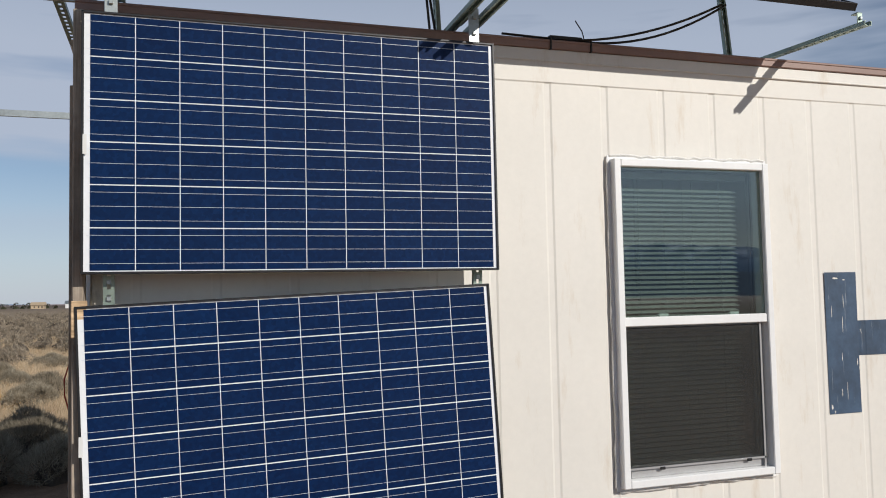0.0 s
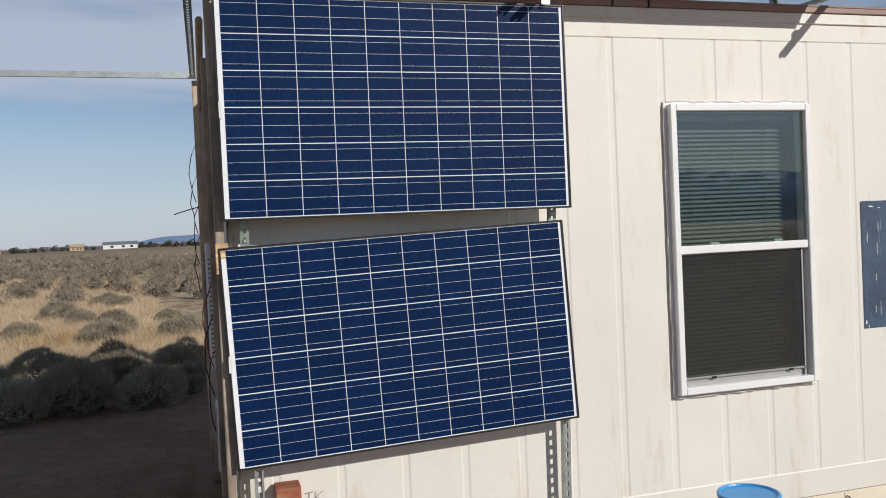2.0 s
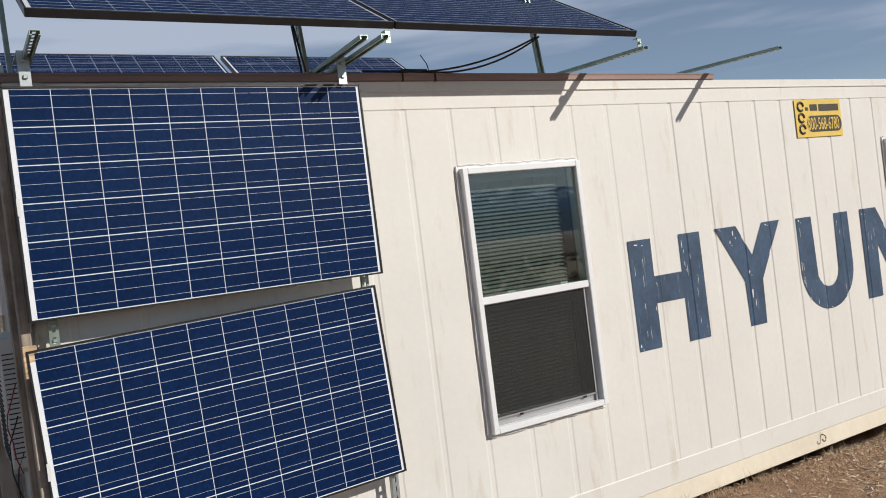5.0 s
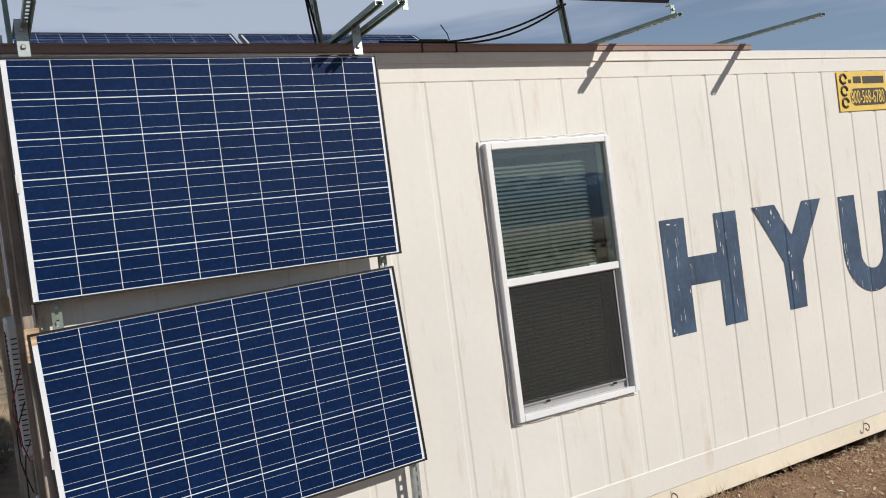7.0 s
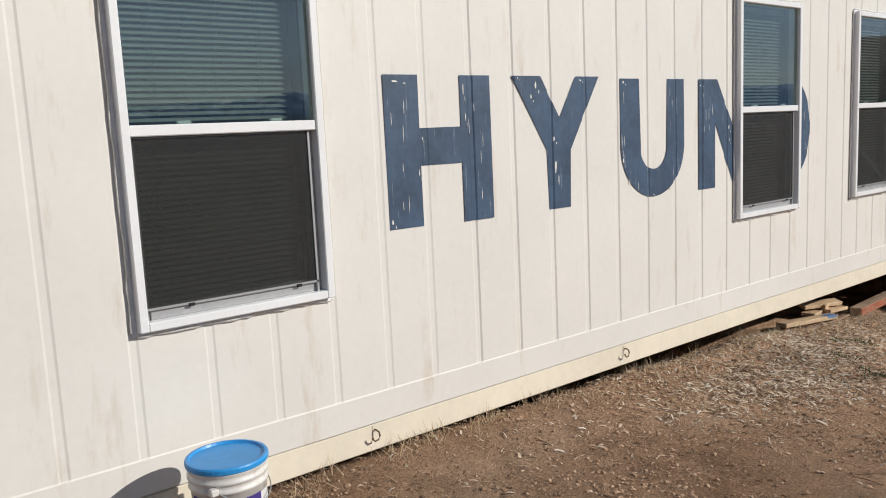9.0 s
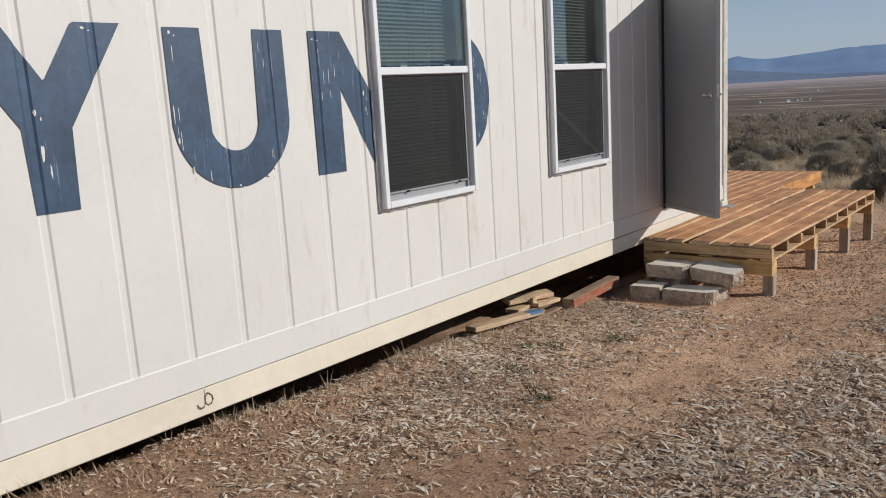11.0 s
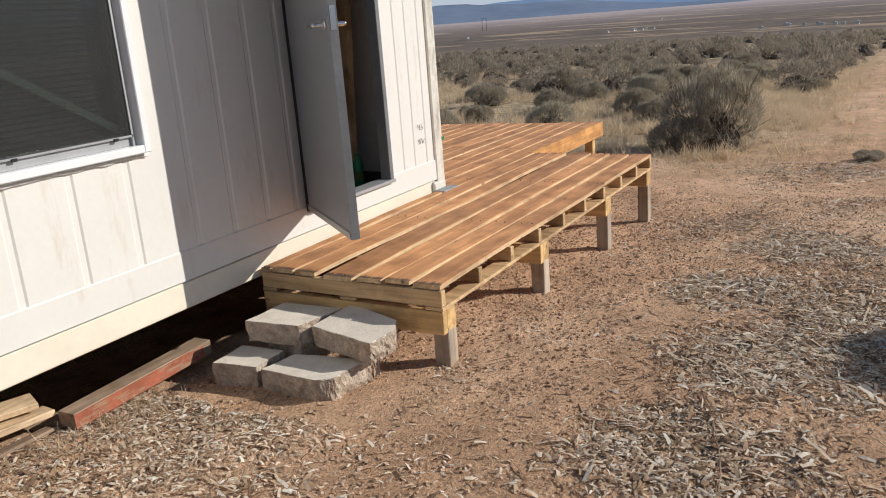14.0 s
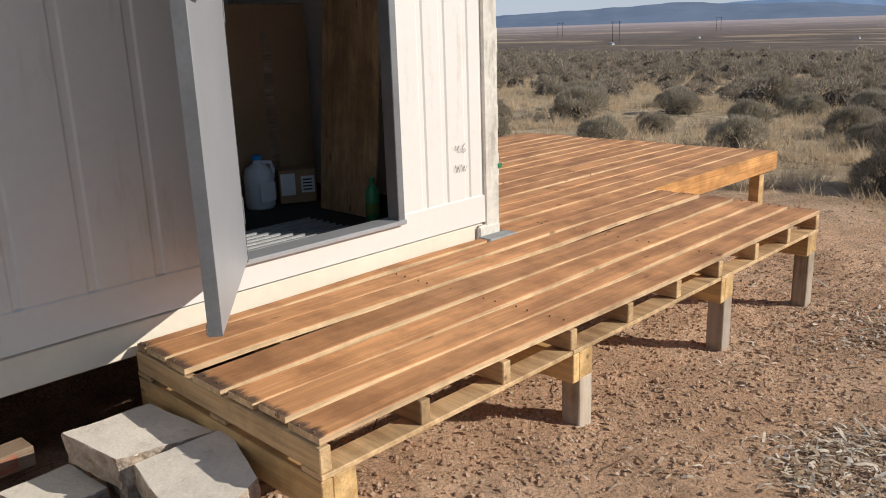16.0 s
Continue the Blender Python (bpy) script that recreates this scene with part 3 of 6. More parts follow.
# ---- mountains ----
def mountains(name, radius, table, rough, material, label, depth=700):
    """A ring of ridges; table: degrees from the x axis and the crest's elevation in degrees."""
    az = np.arange(-180, 180, 0.4)
    ta, te = zip(*table)
    crest = np.interp(az, ta, te) + rough * (value_noise(az * 0.35 + 50, az * 0 + 4) + 0.5 * value_noise(az * 0.9, az * 0 + 9) + 0.28 * value_noise(az * 2.1, az * 0 + 2))
    crest = np.maximum(crest, -0.6)
    verts, faces, rows = [], [], ((0.0, 0.0), (0.25, 0.30), (0.5, 0.55), (0.8, 0.85), (1.0, 1.0), (1.5, 0.2))
    for k, (d, h) in enumerate(rows):
        for i, (a, e) in enumerate(zip(az, crest)):
            r = radius + d * depth
            wob = 1 + (0.35 * float(value_noise(a * 1.3 + 17 * k, k * 3.7)) if 0 < k < 4 else 0)
            z = -20 + (20 + 1.3 + radius * math.tan(radians(e))) * h * wob
            verts.append((7 + r * math.cos(radians(a)), r * math.sin(radians(a)), z))
    n = len(az)
    for k in range(len(rows) - 1):
        for i in range(n):
            faces.append((k * n + i, k * n + (i + 1) % n, (k + 1) * n + (i + 1) % n, (k + 1) * n + i))
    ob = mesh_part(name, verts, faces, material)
    return smooth(tagged(ob, label, "mountains", kind="structure"))


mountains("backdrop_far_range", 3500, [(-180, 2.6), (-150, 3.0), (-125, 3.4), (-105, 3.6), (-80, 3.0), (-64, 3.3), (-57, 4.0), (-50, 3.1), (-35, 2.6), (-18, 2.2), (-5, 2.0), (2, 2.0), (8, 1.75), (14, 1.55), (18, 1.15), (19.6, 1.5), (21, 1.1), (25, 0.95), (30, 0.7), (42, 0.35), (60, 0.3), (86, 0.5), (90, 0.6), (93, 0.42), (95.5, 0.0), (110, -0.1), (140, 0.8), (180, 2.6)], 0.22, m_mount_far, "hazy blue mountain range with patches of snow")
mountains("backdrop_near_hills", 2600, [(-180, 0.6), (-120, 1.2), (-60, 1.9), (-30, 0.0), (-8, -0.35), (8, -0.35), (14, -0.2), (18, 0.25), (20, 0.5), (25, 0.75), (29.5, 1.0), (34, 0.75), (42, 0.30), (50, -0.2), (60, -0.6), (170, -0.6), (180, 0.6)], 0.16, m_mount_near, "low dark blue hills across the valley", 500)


# ---- shipping container ----
LEN, DEEP, TALL = 12.192, 2.438, 2.896
WALL_LO, WALL_HI, GROOVE_LO, GROOVE_HI = 0.130, 2.838, 0.275, 2.738
WINDOWS = [(2.326, 3.224), (6.694, 7.588), (8.562, 9.440)]
WIN_LO, WIN_HI, WIN_MID = 0.800, 2.375, 1.585
DOOR = (10.545, 11.475, 0.245, 2.325)
GROOVES = [0.17, 0.48, 0.80, 1.11, 1.42, 1.71, 2.005, 2.310, 2.630, 2.930, 3.238, 3.545, 3.835, 4.147, 4.455, 4.755, 5.052, 5.352, 5.655, 5.957, 6.275, 6.585, 6.903, 7.205, 7.502, 7.798, 8.108, 8.414, 8.708, 9.02, 9.32, 9.69, 9.95, 10.21, 10.455, 11.64, 11.79, 11.955, 12.075]


def wall_y(x):
    """The outer face of the stamped front wall: flat with narrow grooves."""
    for g in GROOVES:
        d = abs(x - g)
        if d < 0.023:
            return (0.0058 if x > 4.0 else 0.0032) * min(1.0, (0.023 - d) / 0.010)
    return 0.0


container = thing("shipping_container", (0, 0, 0), "long cream-painted steel shipping container converted into a cabin", "container")

holes = [(a + 0.03, c - 0.03, WIN_LO + 0.03, WIN_HI - 0.03) for a, c in WINDOWS] + [DOOR]
xs = {0.0, LEN}
for g in GROOVES:
    xs.update((g - 0.023, g - 0.013, g + 0.013, g + 0.023))
for h in holes:
    xs.update(h[:2])
xs = sorted(x for x in xs if 0.0 <= x <= LEN)
zs = sorted({WALL_LO, WALL_HI, GROOVE_LO, GROOVE_LO + 0.007, GROOVE_HI - 0.007, GROOVE_HI, *(z for h in holes for z in h[2:])})
bm = bmesh.new()
grid = {}
for i, x in enumerate(xs):
    for j, z in enumerate(zs):
        deep = wall_y(x) + 0.004 if GROOVE_LO < z < GROOVE_HI else 0.0
        dent = 0.004 * noise.noise((x * 1.7, z * 1.3, 4.0))
        grid[i, j] = bm.verts.new((x, deep + dent, z))
for i in range(len(xs) - 1):
    for j in range(len(zs) - 1):
        cx, cz = (xs[i] + xs[i + 1]) / 2, (zs[j] + zs[j + 1]) / 2
        if any(h[0] < cx < h[1] and h[2] < cz < h[3] for h in holes):
            continue
        bm.faces.new((grid[i, j], grid[i + 1, j], grid[i + 1, j + 1], grid[i, j + 1]))
part("front_wall", bm, m_wall, container, "cream corrugated steel wall with narrow stamped grooves")
# thickness: reveals round the openings
for a, c, lo, hi in holes:
    t = 0.005
    for d in ((a - t, a, 0.008, 0.07, lo, hi), (c, c + t, 0.008, 0.07, lo, hi), (a, c, 0.008, 0.07, hi, hi + t), (a, c, 0.008, 0.07, lo - t, lo)):
        part("opening_reveal", boxes(d), m_wall, container)

# inner lining with the same openings, near-black in place of the room's shade
bm = bmesh.new()
edges_x = sorted({0.07, LEN - 0.07, *(v for h in holes for v in h[:2])})
edges_z = sorted({0.16, 2.80, *(v for h in holes for v in h[2:])})
for x0, x1 in zip(edges_x, edges_x[1:]):
    for z0, z1 in zip(edges_z, edges_z[1:]):
        cx, cz = (x0 + x1) / 2, (z0 + z1) / 2
        if not any(h[0] < cx < h[1] and h[2] < cz < h[3] for h in holes):
            box(bm, x0, x1, 0.045, 0.075, z0, z1)
part("wall_lining", bm, m_dark, container, "inner wall lining coloured near-black to stand for the unlit room")

bm = boxes((0.05, LEN - 0.05, 0.012, 0.075, -0.016, 0.121), (0.05, LEN - 0.05, 0.034, 0.075, 0.119, 0.140), bevel=0.006)
part("bottom_rail", bm, m_rail, container, "cream bottom rail with rust spots")
bm = boxes((0.05, LEN - 0.05, -0.004, 0.06, 2.842, TALL), (0.05, LEN - 0.05, -0.010, 0.05, 2.834, 2.844), bevel=0.003)
part("top_rail", bm, m_wall, container)
bm = boxes((0.05, LEN - 0.05, DEEP - 0.06, DEEP, 0.0, 0.16), bevel=0.006)
part("bottom_rail", bm, m_rail, container)
bm = bmesh.new()
k = 0.0
while k < LEN - 0.06:
    box(bm, 0.03 + k, 0.03 + k + 0.19, DEEP - 0.05, DEEP - 0.01, 0.14, 2.84)
    box(bm, 0.03 + k + 0.19, 0.03 + k + 0.278, DEEP - 0.035, DEEP + 0.0, 0.14, 2.84)
    k += 0.278
part("back_wall", bm, m_wall, container)
part("roof", boxes((0.03, LEN - 0.03, 0.03, DEEP - 0.03, 2.84, 2.882)), m_wall, container)
# floor and partition take the lining's near-black, the same painted-in shade
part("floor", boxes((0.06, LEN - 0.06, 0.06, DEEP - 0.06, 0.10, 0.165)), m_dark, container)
part("end_wall", boxes((0.012, 0.05, 0.05, DEEP - 0.05, 0.10, 2.84)), m_post, container)
part("end_wall", boxes((LEN - 0.06, LEN - 0.02, 0.05, DEEP - 0.05, 0.10, 2.84)), m_wall, container)
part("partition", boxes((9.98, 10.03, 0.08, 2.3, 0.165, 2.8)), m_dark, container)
for x0, x1 in ((0.0, 0.09), (LEN - 0.115, LEN)):
    for y0, y1 in ((-0.008, 0.09), (DEEP - 0.09, DEEP)):
        part("corner_post", boxes((x0, x1, y0, y1, 0.1, 2.80), bevel=0.008), m_post, container, "corner post with worn patchy paint")
for x0, x1 in ((0.0, 0.178), (LEN - 0.178, LEN)):
    for y0, y1 in ((-0.014, 0.15), (DEEP - 0.16, DEEP + 0.004)):
        for z0, z1 in ((-0.004, 0.114), (2.785, 2.903)):
            bm = boxes((x0, x1, y0, y1, z0, z1), bevel=0.012)
            lathe(bm, [(0.03, z1 + 0.001), (0.03, z1 + 0.003)], 12, (x0 + x1) / 2, (y0 + y1) / 2)
            part("corner_casting", bm, m_post, container)
# hinge and door-gear nibs on the far corner post
for z in (0.36, 0.62, 1.02, 1.28, 1.55, 1.85, 2.2, 2.5):
    part("hinge_lug", boxes((LEN - 0.002, LEN + 0.016, 0.004, 0.06, z, z + 0.13), bevel=0.005), m_post, container)
part("green_tag", boxes((LEN - 0.012, LEN + 0.018, -0.012, -0.0085, 0.41, 0.435)), m_green, container)


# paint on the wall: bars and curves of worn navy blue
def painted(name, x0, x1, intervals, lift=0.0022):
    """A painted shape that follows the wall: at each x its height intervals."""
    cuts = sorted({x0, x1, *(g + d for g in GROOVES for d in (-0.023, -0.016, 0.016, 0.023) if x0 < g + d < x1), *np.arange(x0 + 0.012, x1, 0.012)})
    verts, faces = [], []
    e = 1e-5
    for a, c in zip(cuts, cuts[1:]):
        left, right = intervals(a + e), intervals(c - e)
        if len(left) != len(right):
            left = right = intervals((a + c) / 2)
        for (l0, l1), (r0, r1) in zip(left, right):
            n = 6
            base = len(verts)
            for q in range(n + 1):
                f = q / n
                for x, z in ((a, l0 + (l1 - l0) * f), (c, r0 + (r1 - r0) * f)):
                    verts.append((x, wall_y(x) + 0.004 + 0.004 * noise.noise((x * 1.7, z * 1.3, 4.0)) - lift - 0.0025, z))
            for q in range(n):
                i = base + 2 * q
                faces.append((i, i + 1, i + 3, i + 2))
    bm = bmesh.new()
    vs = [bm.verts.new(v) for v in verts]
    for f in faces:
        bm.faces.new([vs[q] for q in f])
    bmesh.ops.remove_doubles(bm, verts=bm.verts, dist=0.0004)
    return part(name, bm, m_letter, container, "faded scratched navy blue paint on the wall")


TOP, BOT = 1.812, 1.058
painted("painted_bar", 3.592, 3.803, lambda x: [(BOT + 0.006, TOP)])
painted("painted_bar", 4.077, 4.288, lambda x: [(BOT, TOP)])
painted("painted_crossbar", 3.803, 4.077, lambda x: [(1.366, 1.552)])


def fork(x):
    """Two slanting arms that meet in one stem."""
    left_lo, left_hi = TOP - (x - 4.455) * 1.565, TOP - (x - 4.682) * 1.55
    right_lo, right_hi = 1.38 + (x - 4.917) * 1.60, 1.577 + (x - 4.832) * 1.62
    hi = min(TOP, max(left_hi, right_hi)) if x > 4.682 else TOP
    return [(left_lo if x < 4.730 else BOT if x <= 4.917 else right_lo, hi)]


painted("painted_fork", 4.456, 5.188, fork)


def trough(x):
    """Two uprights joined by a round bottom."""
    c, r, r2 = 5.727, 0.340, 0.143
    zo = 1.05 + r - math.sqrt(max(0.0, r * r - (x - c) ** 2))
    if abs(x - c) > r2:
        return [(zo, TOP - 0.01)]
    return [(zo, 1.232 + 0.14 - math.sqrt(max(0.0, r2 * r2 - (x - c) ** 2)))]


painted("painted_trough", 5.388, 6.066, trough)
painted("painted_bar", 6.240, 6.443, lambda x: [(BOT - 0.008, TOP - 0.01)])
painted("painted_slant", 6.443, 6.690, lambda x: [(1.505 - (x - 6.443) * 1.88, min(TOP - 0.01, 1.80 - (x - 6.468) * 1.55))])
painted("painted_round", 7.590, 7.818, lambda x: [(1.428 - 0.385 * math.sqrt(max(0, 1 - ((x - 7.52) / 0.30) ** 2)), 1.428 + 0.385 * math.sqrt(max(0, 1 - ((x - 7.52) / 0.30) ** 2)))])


def strokes(name, lines, r, material, parent, label=""):
    for ln in lines:
        part(name, rod(bmesh.new(), ln, r, 5), material, parent, label)


def flake(x, z, w, h, seed, material, lift=0.0054):
    """A ragged thin patch where paint has come off or spilled."""
    n = 16
    verts = []
    for k in range(n):
        a = 2 * math.pi * k / n
        r = 1 + 0.55 * noise.noise((math.cos(a) * 1.6, math.sin(a) * 1.6, seed * 3.1))
        px, pz = x + w / 2 * r * math.cos(a), z + h / 2 * r * math.sin(a)
        verts.append((px, wall_y(px) + 0.004 + 0.004 * noise.noise((px * 1.7, pz * 1.3, 4.0)) - lift, pz))
    return mesh_part("paint_flake", verts, [tuple(range(n))], material, container)


rnd = random.Random(44)
for x, z, w, h in ((3.66, 1.78, 0.10, 0.018), (3.61, 1.10, 0.03, 0.05), (4.10, 1.74, 0.018, 0.10), (4.11, 1.60, 0.014, 0.08), (3.82, 1.50, 0.015, 0.03), (3.79, 1.33, 0.02, 0.06),
                   (4.64, 1.76, 0.04, 0.07), (4.60, 1.70, 0.03, 0.05), (5.02, 1.79, 0.05, 0.02), (4.78, 1.46, 0.035, 0.05), (4.79, 1.30, 0.04, 0.15), (4.50, 1.80, 0.02, 0.02),
                   (5.42, 1.78, 0.04, 0.03), (5.40, 1.42, 0.018, 0.16), (5.41, 1.30, 0.024, 0.07), (5.47, 1.16, 0.02, 0.08), (5.56, 1.12, 0.012, 0.10), (5.90, 1.09, 0.07, 0.025), (5.95, 1.12, 0.03, 0.02), (5.72, 1.06, 0.03, 0.015),
                   (6.27, 1.76, 0.05, 0.015), (6.62, 1.47, 0.03, 0.06), (6.63, 1.38, 0.016, 0.05), (7.62, 1.12, 0.03, 0.03), (7.66, 1.65, 0.012, 0.08), (7.74, 1.30, 0.012, 0.07)):
    flake(x, z, w * 0.34, h * 0.5, rnd.uniform(0, 50), m_wall)
    flake(x + 0.6 * w, z - 0.5 * h, w * 0.16, h * 0.3, rnd.uniform(0, 50), m_wall)
for g in (3.66, 3.72, 4.15, 4.22, 5.45, 5.93, 6.30, 6.38, 7.70):
    for _ in range(3):
        flake(g + rnd.uniform(-0.03, 0.03), rnd.uniform(1.15, 1.75), 0.003, rnd.uniform(0.03, 0.10), rnd.uniform(0, 50), m_wall)

# pencil scribbles
P0 = (11.86, 0.53)
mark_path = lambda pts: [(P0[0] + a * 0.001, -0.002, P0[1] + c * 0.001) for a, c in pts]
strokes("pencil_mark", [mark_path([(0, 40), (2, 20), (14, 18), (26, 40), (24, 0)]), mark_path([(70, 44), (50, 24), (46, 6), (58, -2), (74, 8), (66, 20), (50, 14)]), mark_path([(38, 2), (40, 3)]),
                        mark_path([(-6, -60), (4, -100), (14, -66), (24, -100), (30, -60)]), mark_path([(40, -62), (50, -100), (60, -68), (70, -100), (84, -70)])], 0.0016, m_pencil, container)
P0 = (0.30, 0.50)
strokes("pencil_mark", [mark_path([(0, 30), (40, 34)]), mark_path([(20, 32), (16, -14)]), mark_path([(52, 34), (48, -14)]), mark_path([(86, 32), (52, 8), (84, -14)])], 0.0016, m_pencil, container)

# lashing hooks along the bottom rail
for x in (1.402, 3.424, 5.395):
    hook = thing("lashing_hook", (x, 0.012, 0.075), "small rusty steel lashing hook on the bottom rail", "hook", "lashing hooks")
    bm = bmesh.new()
    rod(bm, [(0.012, 0.012, 0.022), (0.012, -0.018, 0.024), (0.020, -0.030, 0.012), (0.022, -0.034, -0.010), (0.010, -0.034, -0.032), (-0.014, -0.034, -0.036), (-0.030, -0.034, -0.022), (-0.032, -0.034, -0.008)], 0.0055, 8)
    bmesh.ops.scale(bm, vec=(0.8, 1, 0.8), verts=bm.verts)
    part("hook_bar", bm, m_rust, hook)
    part("hook_plate", boxes((-0.004, 0.028, -0.004, 0.004, 0.006, 0.04), bevel=0.002), m_rail, hook)


# ---- windows ----
def window(i, x0, x1):
    win = thing("window_%d" % i, (x0, 0, WIN_LO), "white vinyl single-hung window with closed blinds behind dusty glass", "window", "container windows", "structure")
    w, h, mid = x1 - x0, WIN_HI - WIN_LO, WIN_MID - WIN_LO
    f, out = 0.037, -0.048
    part("window_frame", boxes((0, f, out, 0.05, 0, h), (w - f, w, out, 0.05, 0, h), (f, w - f, out, 0.05, h - f, h), (f, w - f, out, 0.05, 0, f), bevel=0.004), m_vinyl, win)
    part("nail_flange", boxes((-0.016, w + 0.018, -0.006, -0.0005, -0.016, 0.0), (-0.016, w + 0.018, -0.006, -0.0005, h, h + 0.020), (-0.016, 0, -0.006, -0.0005, 0, h), (w, w + 0.018, -0.006, -0.0005, 0, h)), m_vinyl, win)
    part("meeting_rail", boxes((f, w - f, out + 0.010, 0.03, mid - 0.022, mid + 0.022), bevel=0.004), m_vinyl, win)
    part("upper_pane", boxes((f, w - f, out + 0.026, out + 0.030, mid + 0.022, h - f)), m_glass, win)
    part("lower_pane", boxes((f + 0.03, w - f - 0.03, 0.020, 0.024, f + 0.050, mid - 0.03)), m_glass, win)
    part("lower_sash", boxes((f, f + 0.026, 0.006, 0.034, f, mid - 0.022), (w - f - 0.028, w - f, 0.006, 0.034, f, mid - 0.022), (f + 0.026, w - f - 0.028, -0.002, 0.034, f, f + 0.050), (f + 0.026, w - f - 0.028, 0.006, 0.034, mid - 0.046, mid - 0.022), bevel=0.003), m_sash, win, "grey aluminium sash")
    scr = part("insect_screen", boxes((f + 0.008, w - f - 0.03, -0.012, -0.0105, f + 0.050, mid - 0.03)), m_screen, win, "dark mesh insect screen")
    part("screen_frame", boxes((f, f + 0.010, -0.018, -0.006, f, mid - 0.024), (w - f - 0.036, w - f - 0.026, -0.018, -0.006, f, mid - 0.024), (f, w - f - 0.026, -0.018, -0.006, f + 0.042, f + 0.051)), m_sash, win)
    for lx in (0.24 * w, 0.80 * w):
        part("sash_latch", boxes((lx, lx + 0.026, -0.024, -0.014, f + 0.034, f + 0.048), bevel=0.002), m_black, win)
    for lx in (0.30 * w, 0.76 * w):
        part("sash_lock", boxes((lx - 0.03, lx + 0.03, out + 0.034, out + 0.056, mid + 0.020, mid + 0.036), bevel=0.005), m_vinyl, win)
    # ragged bead of caulk round the frame
    bm = bmesh.new()
    rnd = random.Random(i)
    for a, c in (((-0.016, 0), (-0.016, h)), ((w + 0.017, 0), (w + 0.017, h)), ((0, h + 0.020), (w, h + 0.020)), ((0, -0.016), (w, -0.016))):
        n = 26
        rod(bm, [(a[0] + (c[0] - a[0]) * k / n + rnd.uniform(-0.004, 0.004), -0.006 + rnd.uniform(-0.003, 0.002), a[1] + (c[1] - a[1]) * k / n + rnd.uniform(-0.005, 0.004)) for k in range(n + 1)], 0.0065, 5)
    part("caulk_bead", bm, m_caulk, win)

    blind = thing("window_blind", (x0 + f, 0.075, WIN_LO), "lowered pale horizontal slat blind behind the window glass", "blind", "window blinds")
    bw = w - 2 * f
    part("headrail", boxes((0.01, bw - 0.01, 0, 0.03, h - f - 0.04, h - f - 0.005), bevel=0.003), m_blind, blind)
    tilt = math.radians(38 if i < 3 else 30)
    lo = 0.07
    bm = bmesh.new()
    box(bm, 0.03 if i < 3 else 0.02, bw - (0.07 if i < 3 else 0.10), -0.0125, 0.0125, -0.0005, 0.0005, m=Matrix.Rotation(tilt, 4, "X"))
    first = part("slat", bm, m_blind, blind)
    n = int((h - f - 0.06 - lo) / 0.0245)
    first.location = (0, 0.015, lo)
    for k in range(1, n):
        again("slat", first, (0, 0.015, lo + 0.0245 * k), blind)
    bm = bmesh.new()
    for cx in (0.16, 0.42, 0.64):
        rod(bm, [(cx, 0.0, lo), (cx, 0.0, h - f - 0.03)], 0.0012, 5)
    part("ladder_cord", bm, m_blind, blind)
    return win


for i, (a, c) in enumerate(WINDOWS):
    window(i + 1, a, c)
# a pale batten leaning inside the last window
batten = thing("leaning_batten", (8.62, 0.052, 1.375), "pale wooden batten leaning behind the window", "batten")
part("batten_bar", box(bmesh.new(), 0, 0.90, 0, 0.006, -0.034, 0.0, 0.002, Matrix.Rotation(radians(31), 4, "Y")), m_acwhite, batten)


# ---- door ----
dx0, dx1, dz0, dz1 = DOOR
door = thing("door_1", (dx0 + 0.03, -0.012, dz0 + 0.012), "open grey steel door with lever handle, swung out over the deck", "door", kind="structure")
jamb = part("door_frame", boxes((-0.03, 0.012, -0.006, 0.075, -0.01, dz1 - dz0 - 0.012), (dx1 - dx0 - 0.072, dx1 - dx0 - 0.03, -0.006, 0.075, -0.01, dz1 - dz0 - 0.012), (0.012, dx1 - dx0 - 0.072, -0.006, 0.075, dz1 - dz0 - 0.055, dz1 - dz0 - 0.012), bevel=0.003), m_dooredge, door, "dark grey steel door frame")
# black strip drawn in for the dark gap between jamb and leaf
part("hinge_gap_shade", boxes((-0.062, -0.006, -0.034, -0.007, 0.0, dz1 - dz0 - 0.02), bevel=0.002), m_black, door, "black strip standing for the shaded gap along the hinge side")
part("threshold", boxes((-0.03, dx1 - dx0 - 0.03, -0.02, 0.10, -0.018, 0.004), bevel=0.003), m_sash, door)
leaf_len, leaf_h = 0.885, dz1 - dz0 - 0.05
turn = Matrix.Translation((0, -0.022, 0)) @ Matrix.Rotation(math.atan2(-0.712, -0.545), 4, "Z")
bm = box(bmesh.new(), 0, leaf_len, -0.045, 0, 0.01, leaf_h, 0.002, turn)
leaf = part("door_leaf", bm, m_doorgrey, door, "flush grey painted steel door leaf")
bm = box(bmesh.new(), leaf_len, leaf_len + 0.004, -0.044, -0.001, 0.01, leaf_h, 0, turn)
part("edge_strip", bm, m_dooredge, leaf)
part("bottom_sweep", box(bmesh.new(), 0.005, leaf_len - 0.005, -0.050, -0.045, 0.012, 0.045, 0, turn), m_alu, leaf, "aluminium door sweep")
part("strike_plate", box(bmesh.new(), leaf_len + 0.004, leaf_len + 0.0055, -0.036, -0.009, 1.02, 1.13, 0, turn), m_chrome, leaf)
